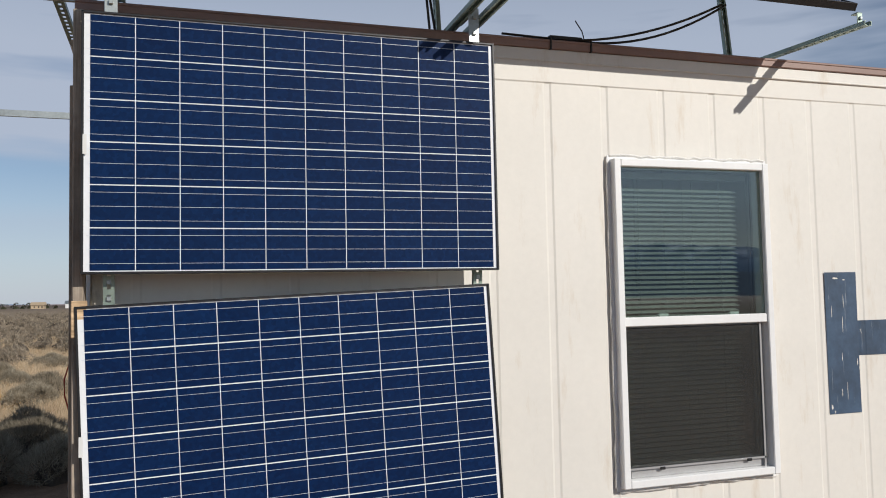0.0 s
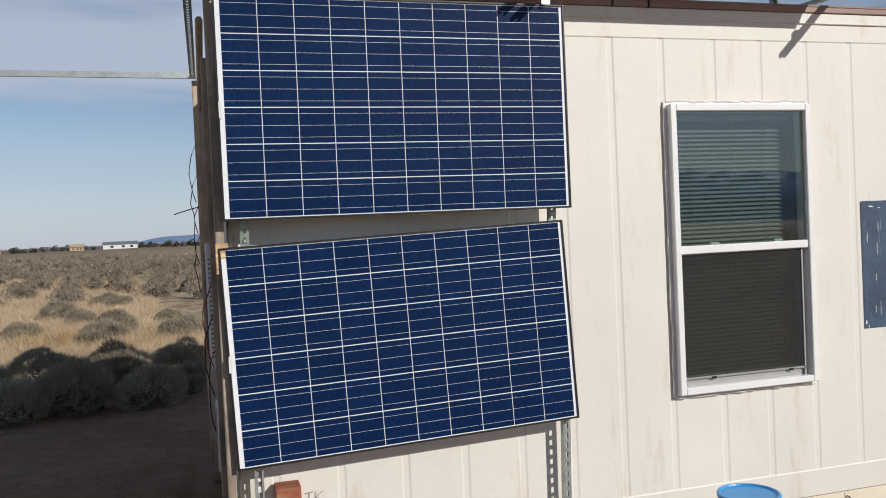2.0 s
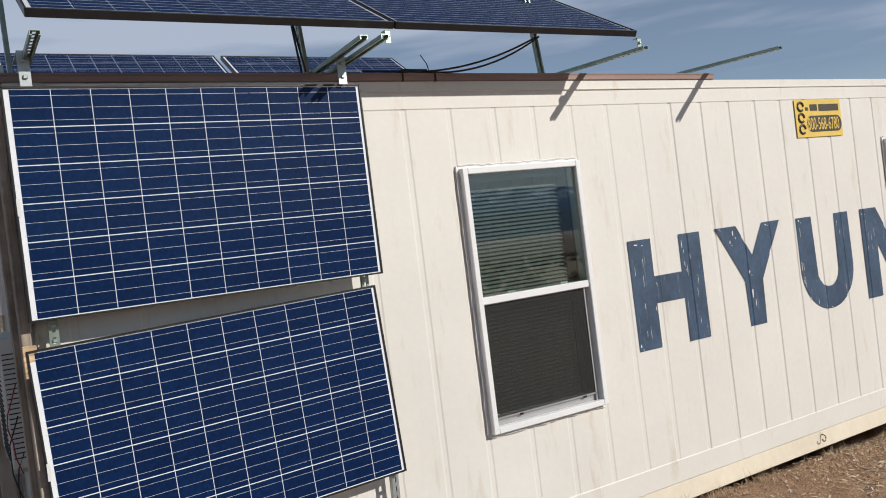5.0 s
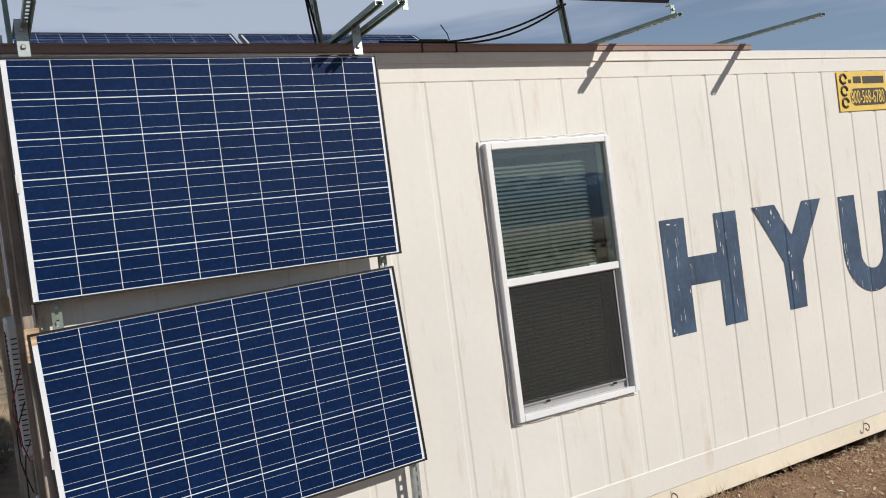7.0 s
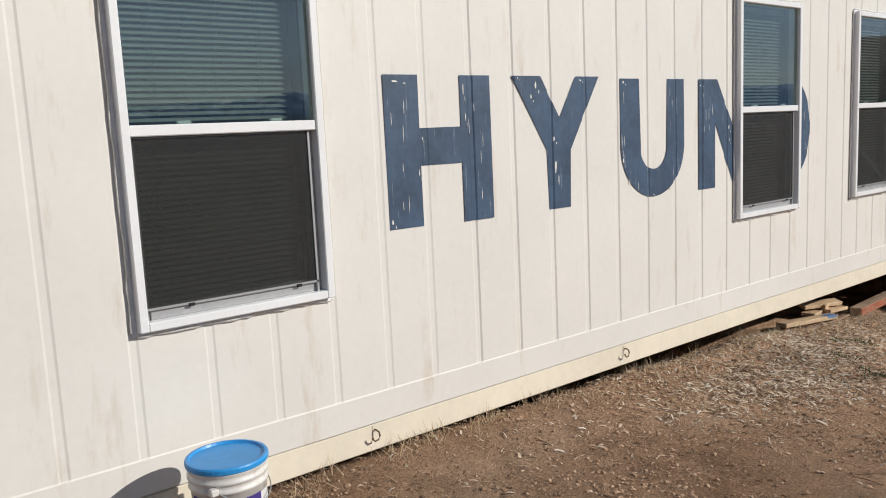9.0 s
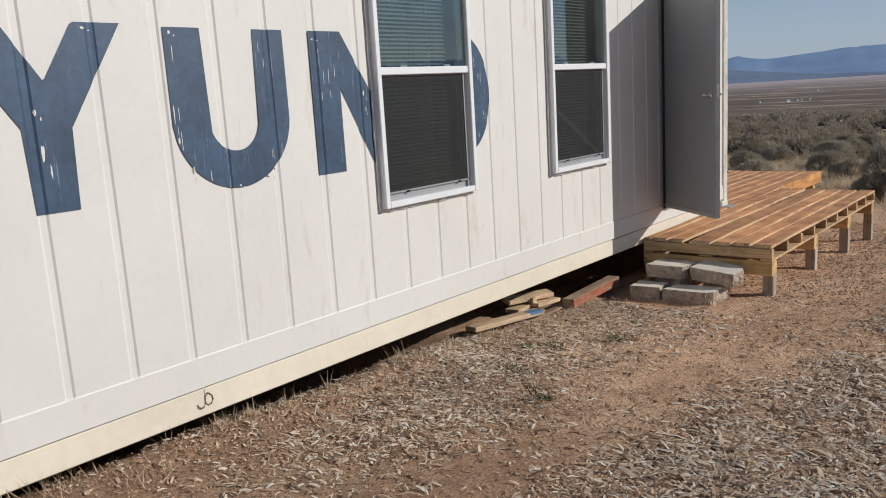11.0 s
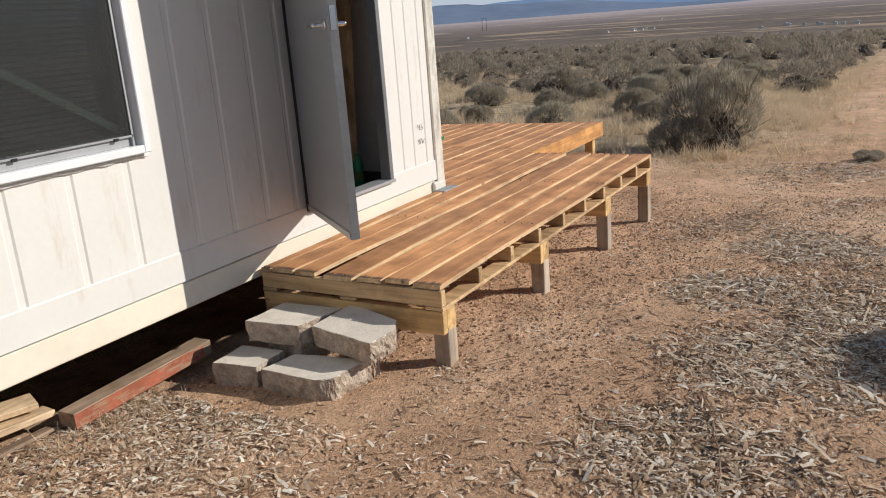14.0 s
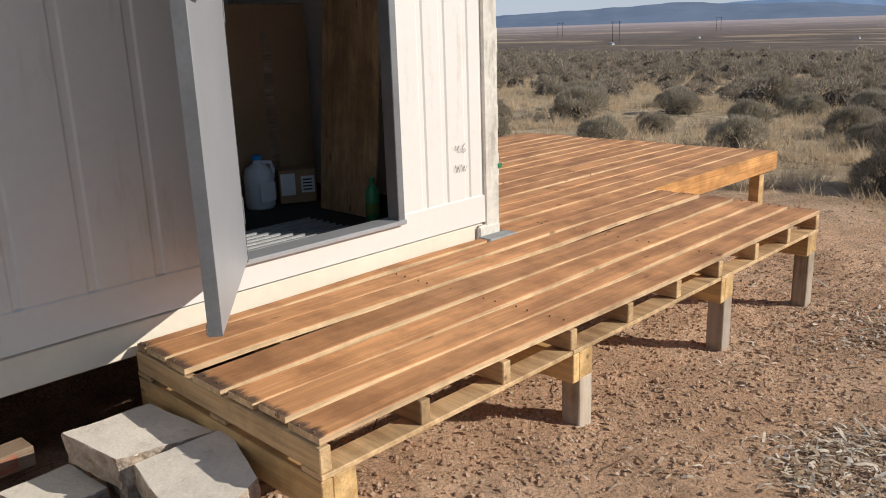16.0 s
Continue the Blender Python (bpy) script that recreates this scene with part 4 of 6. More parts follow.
for side, y in ((-1, -0.045), (1, 0.0)):
    bm = bmesh.new()
    lathe(bm, [(0.031, 0), (0.031, 0.008), (0.024, 0.012), (0.012, 0.014), (0.012, 0.045)], 20)
    bmesh.ops.transform(bm, matrix=turn @ Matrix.Translation((leaf_len - 0.06, y, 1.045)) @ Matrix.Rotation(radians(90 * -side), 4, "X"), verts=bm.verts)
    rose = part("handle_rose", bm, m_chrome, leaf)
    bm = bmesh.new()
    yy = y + side * 0.05
    rod(bm, [turn @ Vector(p) for p in ((leaf_len - 0.06, yy, 1.045), (leaf_len - 0.10, yy + side * 0.004, 1.046), (leaf_len - 0.165, yy, 1.042), (leaf_len - 0.18, yy - side * 0.01, 1.041))], 0.010, 10)
    smooth(part("lever", bm, m_chrome, leaf, "satin chrome lever handle"))
for z in (0.16, 0.95, 1.78):
    bm = bmesh.new()
    rod(bm, [(-0.004, -0.02, z), (-0.004, -0.02, z + 0.11)], 0.008, 8)
    box(bm, -0.006, 0.006, -0.018, 0.01, z, z + 0.11)
    part("hinge", bm, m_dooredge, door, "dark steel butt hinge")

# ---- things just inside the door ----
FL = 0.165
sheet = thing("plywood_sheet", (11.655, 0.62, FL), "knotty plywood sheet leaning against the inner wall", "plywood", rot=(0, 0, 0))
part("panel", box(bmesh.new(), -0.009, 0.009, -0.20, 0.28, 0, 2.2, 0.002, Matrix.Rotation(radians(6), 4, "Y")), m_ply, sheet)
carton = thing("tall_carton", (11.66, 1.52, FL), "tall plain brown cardboard carton", "box")
part("carton_body", boxes((-0.30, 0.30, -0.18, 0.22, 0, 1.16), bevel=0.006), m_card, carton)
part("packing_tape", boxes((-0.03, 0.03, -0.1815, -0.1802, 0.02, 1.0)), m_plank, carton)
parcel = thing("small_carton", (11.70, 1.20, FL), "small brown carton with white shipping labels", "box", rot=(0, 0, -28))
part("carton_body", boxes((-0.11, 0.11, -0.08, 0.08, 0, 0.20), bevel=0.004), m_card, parcel)
part("shipping_label", boxes((-0.10, -0.015, -0.0822, -0.0805, 0.05, 0.18)), m_paper, parcel, "white paper label")
part("shipping_label", boxes((0.02, 0.10, -0.0822, -0.0805, 0.06, 0.16)), m_paper, parcel, "white paper label")
for q in range(4):
    part("print_bar", boxes((0.03, 0.085, -0.0832, -0.0823, 0.075 + q * 0.02, 0.083 + q * 0.02)), m_dark, parcel)
jug = thing("plastic_jug", (11.44, 1.20, FL), "white plastic jug with a blue cap", "jug")
bm = lathe(bmesh.new(), [(0.075, 0), (0.085, 0.012), (0.086, 0.19), (0.074, 0.235), (0.034, 0.262), (0.026, 0.268), (0.026, 0.285)], 20)
smooth(part("jug_body", bm, m_jug, jug))
part("jug_cap", lathe(bmesh.new(), [(0.029, 0.285), (0.029, 0.308), (0.026, 0.311)], 16), m_lid, jug, "blue screw cap")
part("jug_handle", rod(bmesh.new(), [(0.03, 0, 0.265), (0.075, -0.02, 0.262), (0.092, -0.02, 0.22), (0.088, -0.015, 0.17)], 0.012, 8), m_jug, jug)
part("jug_label", boxes((-0.05, 0.05, -0.0885, -0.084, 0.05, 0.16)), m_paper, jug)
bottle = thing("green_bottle", (11.60, 0.37, FL), "green plastic bottle standing beside the door jamb", "bottle")
smooth(part("bottle_body", lathe(bmesh.new(), [(0.033, 0), (0.038, 0.008), (0.038, 0.15), (0.030, 0.185), (0.014, 0.205), (0.014, 0.22)], 18), m_green, bottle))
part("bottle_cap", lathe(bmesh.new(), [(0.016, 0.22), (0.016, 0.242)], 14), m_green, bottle)
part("bottle_label", lathe(bmesh.new(), [(0.0386, 0.05), (0.0386, 0.11)], 18), m_weed, bottle)
mat_ = thing("ribbed_floor_mat", (10.62, 0.10, FL), "ribbed metal tread mat inside the doorway", "mat")
part("tread_plate", boxes((0, 0.8, 0, 0.62, 0, 0.008)), m_black, mat_)
bm = boxes((0, 0.78, -0.006, 0.006, 0.008, 0.022))
rib = part("rib", bm, m_alu, mat_)
rib.location = (0.01, 0.03, 0)
for q in range(1, 11):
    again("rib", rib, (0.01, 0.03 + q * 0.055, 0), mat_)


# ---- solar panels ----
PW, PH = 1.680, 1.004


def solar_panel(loc, rot, frame_mat, label, group):
    p = thing("solar_panel", loc, label, "solar panel", group, rot=rot)
    t, lip = 0.038, 0.009
    part("panel_frame", boxes((0, lip, -t, 0, 0, PH), (PW - lip, PW, -t, 0, 0, PH), (lip, PW - lip, -t, 0, 0, lip), (lip, PW - lip, -t, 0, PH - lip, PH), bevel=0.0012), frame_mat, p)
    part("backsheet", boxes((lip, PW - lip, -t + 0.007, -t + 0.009, lip, PH - lip)), m_back, p)
    part("junction_box", boxes((PW / 2 - 0.06, PW / 2 + 0.06, -0.028, -0.006, PH - 0.16, PH - 0.05), bevel=0.003), m_black, p)
    sx, sz = 0.1628, 0.1636
    c, cz = sx - 0.0036, sz - 0.0046
    ox, oz = 0.1106, (PH - 5 * sz) / 2
    q, qz = c / 2, cz / 2
    first = None
    for i in range(10):
        for j in range(6):
            at = (ox + i * sx, -t + 0.0065, oz + j * sz)
            if first is None:
                first = part("cell", boxes((-q, q, -0.0006, 0.0, -qz, qz)), m_cell, p)
                first.location = at
            else:
                again("cell", first, at, p)
    bar = None
    for j in range(6):
        for k in (-1, 0, 1):
            at = (PW / 2, -t + 0.0055, oz + j * sz + k * 0.0535)
            if bar is None:
                bar = part("busbar", boxes((-PW / 2 + 0.02, PW / 2 - 0.02, -0.0003, 0.0003, -0.0006, 0.0006)), m_busbar, p)
                bar.location = at
            else:
                again("busbar", bar, at, p)
    return p


solar_panel((-0.018, -0.148, 1.838), (0, 0, 0), m_alu_dark, "blue solar panel with thin black frame, hung upright on the wall", "wall solar panels")
solar_panel((-0.007, -0.118, 0.714), (-1.5, -2.15, 0), m_alu_dark, "blue solar panel with thin black frame, hung askew under another", "wall solar panels")
# labels on the panel frames
for x, z in ((-0.008, 2.29), (-0.020, 1.16)):
    st = thing("frame_sticker", (x, -0.1885 if z > 2 else -0.160, z), "small white sticker on the panel frame", "sticker")
    part("sticker_paper", boxes((-0.004, 0.010, -0.001, 0.0, 0, 0.075)), m_paper, st)

TILT = 30
for x in (0.085, 1.775):
    solar_panel((x, -0.43, 3.065), (TILT - 90, 0, 0), m_alu_dark, "black-framed solar panel tilted on struts above the roof edge", "tilted roof solar panels")
for x in (0.19, 1.93):
    solar_panel((x, 2.10, 3.20), (34 - 90, 0, 0), m_alu_dark, "solar panel lying tilted at the back of the roof", "back roof solar panels")


# ---- struts and brackets ----
def slotted(bm, length, w=0.041, d=0.021, t=0.0026, slot=(0.014, 0.028), pitch=0.05, m=None):
    """A U channel along z, its slotted web towards -y."""
    side = (w - slot[0]) / 2
    v0 = set(bm.verts)
    box(bm, -w / 2, -w / 2 + side, 0, t, 0, length)
    box(bm, w / 2 - side, w / 2, 0, t, 0, length)
    z = 0.0
    while z < length - 1e-6:
        gap = pitch - slot[1]
        box(bm, -slot[0] / 2, slot[0] / 2, 0, t, z, min(z + gap, length))
        z += pitch
    box(bm, -w / 2, -w / 2 + t, t, d, 0, length)
    box(bm, w / 2 - t, w / 2, t, d, 0, length)
    box(bm, -w / 2 + t, -w / 2 + 0.009, d - t, d, 0, length)
    box(bm, w / 2 - 0.009, w / 2 - t, d - t, d, 0, length)
    if m is not None:
        bmesh.ops.transform(bm, matrix=m, verts=[v for v in bm.verts if v not in v0])
    return bm


def strut(name, a, b, label, group="", material=None, roll=0, **kw):
    """A slotted strut from a to b."""
    a, b = Vector(a), Vector(b)
    s = thing(name, a, label, "strut", group)
    rot = (b - a).to_track_quat("Z", "Y").to_matrix().to_4x4() @ Matrix.Rotation(radians(roll), 4, "Z")
    part("channel", slotted(bmesh.new(), (b - a).length, m=rot, **kw), material or m_zinc, s)
    return s


strut("support_strut", (1.617, -0.070, -0.06), (1.634, -0.085, 0.80), "slotted galvanised strut standing on the dirt under the wall panels", roll=-30, w=0.05)
strut("support_strut", (0.085, -0.10, 0.02), (0.085, -0.10, 0.80), "slotted galvanised strut standing on the dirt under the wall panels")
for x in (0.075, 1.590):
    s = strut("panel_link", (x, -0.100, 1.66), (x, -0.112, 1.90), "short slotted strut joining two wall panels", "panel links", m_zinc_green)
    for z in (0.085, 0.15):
        part("link_bolt", box(bmesh.new(), -0.009, 0.009, -0.012, 0.002, z - 0.009, z + 0.009, 0.003), m_zinc, s)
for x in (0.085, 1.576):
    s = thing("panel_hanger", (x, -0.165, 2.80), "galvanised angle plate with two bolts holding a panel", "bracket", "panel hangers")
    part("hanger_plate", boxes((-0.024, 0.024, -0.004, 0.002, 0, 0.20), (-0.024, 0.024, 0.002, 0.22, 0.192, 0.198), bevel=0.0015), m_zinc, s)
    for z in (0.085, 0.155):
        part("hanger_bolt", box(bmesh.new(), -0.009, 0.009, -0.014, -0.004, z - 0.009, z + 0.009, 0.003), m_zinc, s)
# channels reaching out over the roof edge
for x, ye, ze, z0 in ((0.105, -0.52, 2.99, 2.985), (1.545, -0.52, 3.005, 2.985), (1.640, -0.56, 3.000, 2.985), (3.425, -0.53, 2.962, 2.985), (4.600, -0.60, 2.962, 2.985)):
    strut("roof_strut", (x, 0.30, z0 + (z0 - ze) * 0.5), (x, ye, ze), "green zinc strut channel reaching out over the roof edge", "roof struts", m_zinc_green, roll=180 if x < 2 else 0)
for x in (0.045, 1.50, 3.145):
    strut("upright_strut", (x, 0.13, 2.90), (x, 0.22, 3.55 if x < 3 else 3.60), "slotted green zinc upright carrying tilted panels", "uprights", m_zinc_green, roll=90 if x < 2 else 0)
for x in (1.715, 3.455):
    s = thing("panel_clamp", (x, -0.455, 2.985), "galvanised clamp under a tilted panel corner", "bracket", "panel clamps")
    part("clamp_plate", boxes((-0.015, 0.015, 0, 0.005, 0.0, 0.066), (-0.015, 0.015, 0.0, 0.04, 0.062, 0.067), bevel=0.001), m_zinc_green, s)
    part("clamp_bolt", boxes((-0.008, 0.008, -0.010, 0.0, 0.03, 0.046), bevel=0.003), m_zinc, s)
part_edge = thing("roof_edge_board", (0, 0, 2.897), "brown painted board along the roof edge", "board")
part("edge_board", boxes((-0.06, 4.63, -0.014, 0.07, 0.0, 0.040), (-0.06, 4.63, -0.018, 0.0, 0.030, 0.044), bevel=0.004), m_brown, part_edge)
strut("side_strut", (-0.02, 2.26, 2.948), (-2.6, 2.20, 2.950), "bare strut channel sticking out past the roof corner", "side struts", material=m_zinc, roll=90, slot=(0.002, 0.002))
strut("side_strut", (0.02, 0.015, 2.962), (-2.6, 0.015, 2.958), "bare strut channel sticking out past the roof corner", "side struts", material=m_zinc, roll=90, slot=(0.002, 0.002))
strut("side_strut", (-0.125, 0.04, 2.942), (-0.125, 2.25, 2.925), "green zinc strut running along the end of the roof", "side struts", material=m_zinc_green)

# cables on the roof edge
cab = thing("roof_cables", (0, 0, 0), "black cables sagging between panels and roof edge", "cable")
bm = rod(bmesh.new(), [(1.78, 0.0, 2.955)] + [(2.05, 0.02, 2.956)] + sag((2.15, 0.02, 2.956), (2.80, -0.28, 3.09), 0.045), 0.006, 6)
part("cable_run", bm, m_cable, cab)
bm = rod(bmesh.new(), [(1.85, 0.01, 2.957)] + sag((2.22, 0.03, 2.957), (2.84, -0.26, 3.10), 0.065), 0.006, 6)
part("cable_run", bm, m_cable, cab)
bm = rod(bmesh.new(), [(1.43, 0.02, 2.955), (1.425, 0.04, 3.1), (1.41, 0.06, 3.35)], 0.006, 6)
part("cable_drop", bm, m_cable, cab)
bm = rod(bmesh.new(), [(1.455, 0.02, 2.955), (1.445, 0.05, 3.1), (1.42, 0.08, 3.35)], 0.006, 6)
part("cable_drop", bm, m_cable, cab)
bm = rod(bmesh.new(), [(2.22, 0.01, 2.95), (2.20, 0.0, 3.0), (2.16, -0.01, 3.045)], 0.003, 5)
part("cable_tie_tail", bm, m_cable, cab)
bm = boxes((2.02, 2.026, -0.024, 0.075, 2.893, 2.957), (2.235, 2.241, -0.024, 0.075, 2.893, 2.957), (2.03, 2.2, 0.0, 0.03, 2.953, 2.968))
part("cable_strap", bm, m_cable, cab)

# sign high on the wall
sign = thing("yellow_sign", (5.530, -0.004, 2.430), "yellow sign plate with dark print and a phone number", "sign")
part("sign_plate", boxes((0, 0.600, -0.004, 0, 0, 0.300), bevel=0.001), m_sign, sign)
bm = bmesh.new()
n = 12
ring = [(0.365 + 0.170 * (1 if math.cos(a) > 0 else -1) + 0.058 * math.cos(a), 0.105 + 0.066 * math.sin(a)) for a in [2 * math.pi * (k + 0.5) / 24 for k in range(24)]]
f = bm.faces.new([bm.verts.new((x, -0.0052, z)) for x, z in ring])
part("number_field", bm, m_signink, sign)


def lettering(name, text, x, z, size, material, parent, y=-0.0066, stretch=1.0):
    cu = bpy.data.curves.new(name, "FONT")
    cu.body, cu.size, cu.extrude = text, size, 0.0006
    tmp = bpy.data.objects.new(name, cu)
    me = bpy.data.meshes.new_from_object(tmp)
    bpy.data.objects.remove(tmp)
    me.materials.append(material)
    ob = new(name, me)
    ob.parent = parent
    ob.matrix_basis = pose(x, y, z, 90, 0, 0) @ Matrix.Diagonal((stretch, 1, 1, 1))
    return ob


lettering("phone_number", "800-568-6780", 0.142, 0.058, 0.140, m_sign, sign, stretch=0.525)
# word shapes as plain bars
for x0, x1, z0, z1 in ((0.130, 0.165, 0.212, 0.240), (0.190, 0.285, 0.210, 0.262), (0.305, 0.570, 0.206, 0.262)):
    part("word_bar", boxes((x0, x1, -0.0056, -0.004, z0, z1)), m_signink, sign)
for z in (0.035, 0.125, 0.215):
    bm = bmesh.new()
    path = [(0.070 + 0.036 * math.cos(a), -0.005, z + 0.03 + 0.034 * math.sin(a)) for a in [math.pi * 2 * k / 14 for k in range(13)]]
    rod(bm, path, 0.010, 6)
    part("round_mark", bm, m_signink, sign)

# ---- left end of the container: weathered upright, unit, wiring ----
board = thing("weathered_board", (-0.055, -0.110, 0.0), "weathered grey upright board at the container corner", "board")
part("plank", box(bmesh.new(), 0, 0.040, 0, 0.115, -0.02, 2.87, 0.004), m_oldwood, board)
part("spacer_block", boxes((-0.002, 0.055, -0.014, 0.0, 1.60, 1.74), bevel=0.003), m_scrap, board, "raw pine spacer block")
board2 = thing("weathered_board", (-0.080, 0.02, 0.0), "thin weathered batten fixed beside the container corner", "board")
part("plank", boxes((0, 0.035, 0, 0.09, 0.0, 2.60), bevel=0.003), m_oldwood, board2)
board3 = thing("weathered_board", (-0.135, 2.33, 0.0), "pale weathered post standing at the rear container corner", "board")
part("plank", boxes((0, 0.09, 0, 0.10, -0.02, 2.925), bevel=0.004), m_leg, board3)
pane = thing("end_window", (-0.062, 1.02, 1.86), "narrow white framed window in the end wall", "window", kind="structure")
part("window_frame", boxes((0, 0.07, 0, 0.05, 0, 0.80), (0, 0.07, 0.60, 0.65, 0, 0.80), (0, 0.07, 0.05, 0.60, 0, 0.05), (0, 0.07, 0.05, 0.60, 0.75, 0.80), bevel=0.003), m_vinyl, pane)
# no glass here: plain grey stands for the sky reflected in the pane
part("window_pane", boxes((0.018, 0.022, 0.05, 0.60, 0.05, 0.75)), m_sash, pane, "pale grey pane with the sky's reflection put into its colour")
brace = thing("roof_brace", (0, 0, 0), "pale timber brace sloping across the top of the end wall", "brace")
part("brace_bar", rod(bmesh.new(), [(-0.075, 0.12, 2.80), (-0.085, 2.2, 2.70)], 0.018, 6), m_leg, brace)
redblock = thing("red_wood_block", (0.155, -0.10, 0.485), "short dark red painted wood block under the panel", "block")
part("block_body", boxes((0, 0.115, -0.03, 0.085, 0, 0.12), bevel=0.003), m_redwood, redblock)
part("block_prop", boxes((0.03, 0.085, 0.0, 0.06, -0.52, 0.0), bevel=0.003), m_oldwood, redblock)
hvac = thing("air_conditioner", (-0.105, 1.00, 1.02), "white outdoor air conditioning unit with louvred grille on the end wall", "air conditioner")
part("casing", boxes((0, 0.115, 0, 0.86, 0, 0.72), bevel=0.012), m_acwhite, hvac)
lou = part("louvre", boxes((-0.004, 0.004, 0.05, 0.55, -0.003, 0.003)), m_dark, hvac)
lou.location = (-0.002, 0, 0.05)
for q in range(1, 23):
    again("louvre", lou, (-0.002, 0, 0.05 + q * 0.027), hvac)
front = part("side_louvre", boxes((0.015, 0.09, -0.004, 0.003, -0.003, 0.003)), m_dark, hvac)
front.location = (0, 0, 0.06)
for q in range(1, 22):
    again("side_louvre", front, (0, 0, 0.06 + q * 0.027), hvac)
for yy in (0.1, 0.66):
    part("wall_bracket", boxes((0.0, 0.105, yy, yy + 0.04, -0.04, 0)), m_zinc, hvac)
conduit = thing("white_conduit", (-0.03, 0.30, 0.0), "white plastic conduit down the end wall", "pipe")
part("pipe_run", rod(bmesh.new(), [(0, 0, 0.05), (0, 0, 1.6), (0.0, 0.06, 1.9), (0.0, 0.06, 2.6)], 0.022, 10), m_acwhite, conduit)
sat = thing("junction_box", (-0.085, 0.20, 0.62), "pale grey electrical box with tangled wires on the end wall", "electrical box")
part("box_body", boxes((0, 0.095, 0, 0.24, 0, 0.32), bevel=0.006), m_acwhite, sat)
part("box_lid", boxes((-0.006, 0.0, 0.01, 0.23, 0.01, 0.31), bevel=0.002), m_sash, sat)
wires = thing("wire_bundle", (0, 0, 0), "tangle of black and red wires hanging from the container corner", "cable")
rnd = random.Random(5)
for q in range(7):
    z = 2.45 - 0.22 * q if q < 4 else 1.55 - 0.17 * (q - 4)
    a = Vector((-0.13, 2.20 + rnd.uniform(0, 0.1), z)) if q < 4 else Vector((-0.075, 0.25 + rnd.uniform(0, 0.3), z))
    pts = [a]
    for s in range(1, 7):
        pts.append(a + Vector((-0.015 - 0.035 * math.sin(math.pi * s / 6) * rnd.uniform(0.6, 1.2), 0.05 * math.sin(s + q), -0.07 * s)))
    part("wire", rod(bmesh.new(), pts, 0.0034, 6), m_red if q % 3 == 1 else m_cable, wires)
part("wire", rod(bmesh.new(), [(-0.13, 2.22, 2.0), (-0.20, 2.20, 1.98), (-0.30, 2.18, 1.95)], 0.004, 5), m_cable, wires)

# ---- bucket ----
bucket = thing("paint_bucket", (2.495, -0.365, float(ground_z(2.495, -0.365)) + 0.004), "dirty white plastic pail with blue lid and torn labels", "bucket")
smooth(part("pail", lathe(bmesh.new(), [(0.128, 0), (0.132, 0.006), (0.142, 0.265), (0.150, 0.268), (0.150, 0.278), (0.144, 0.282), (0.145, 0.300), (0.152, 0.303), (0.152, 0.313), (0.146, 0.317), (0.147, 0.332), (0.151, 0.336), (0.151, 0.352)], 40), m_bucket, bucket))
part("lid", lathe(bmesh.new(), [(0.153, 0.344), (0.156, 0.347), (0.157, 0.362), (0.153, 0.368), (0.142, 0.369), (0.137, 0.360), (0.02, 0.358)], 40), m_lid, bucket, "bright blue snap-on lid")


def wrap(name, a0, a1, z0, z1, material, lift=0.0015):
    verts, faces = [], []
    n = 12
    for k in range(n + 1):
        a = radians(a0 + (a1 - a0) * k / n)
        for z in (z0, z1):
            r = 0.132 + (0.142 - 0.132) * (z - 0.006) / 0.259 + lift
            verts.append((r * math.cos(a), r * math.sin(a), z))
    for k in range(n):
        faces.append((2 * k, 2 * k + 2, 2 * k + 3, 2 * k + 1))
    return mesh_part(name, verts, faces, material, bucket)


wrap("label_purple", 180, 248, 0.180, 0.250, m_purple)
wrap("label_blue", 186, 250, 0.030, 0.180, m_teal)
wrap("label_white", 262, 335, 0.030, 0.235, m_paper)
wrap("label_purple", 270, 298, 0.205, 0.240, m_purple, 0.003)
part("bail", rod(bmesh.new(), [(0.150 * math.cos(radians(a)), 0.150 * math.sin(radians(a)) - 0.012, 0.285 - 0.075 * math.sin(radians((a - 225) / 150 * 180))) for a in range(225, 376, 10)], 0.0024, 6), m_zinc, bucket, "thin wire bail handle")
for a in (225, 375):
    part("bail_ear", box(bmesh.new(), -0.016, 0.016, -0.016, 0.016, -0.014, 0.014, 0.005, Matrix.Translation((0.158 * math.cos(radians(a)), 0.158 * math.sin(radians(a)), 0.285))), m_bucket, bucket)


# ---- deck of pallets ----
D_TOP = 0.050


def gz(x, y):
    return float(ground_z(x, y))


def raw_edges(ob, material):
    """Sawn sides of a board keep the colour of raw wood under a stained face."""
    ob.data.materials.append(material)
    for f in ob.data.polygons:
        if abs(f.normal.z) < 0.35:
            f.material_index = 1
    return ob


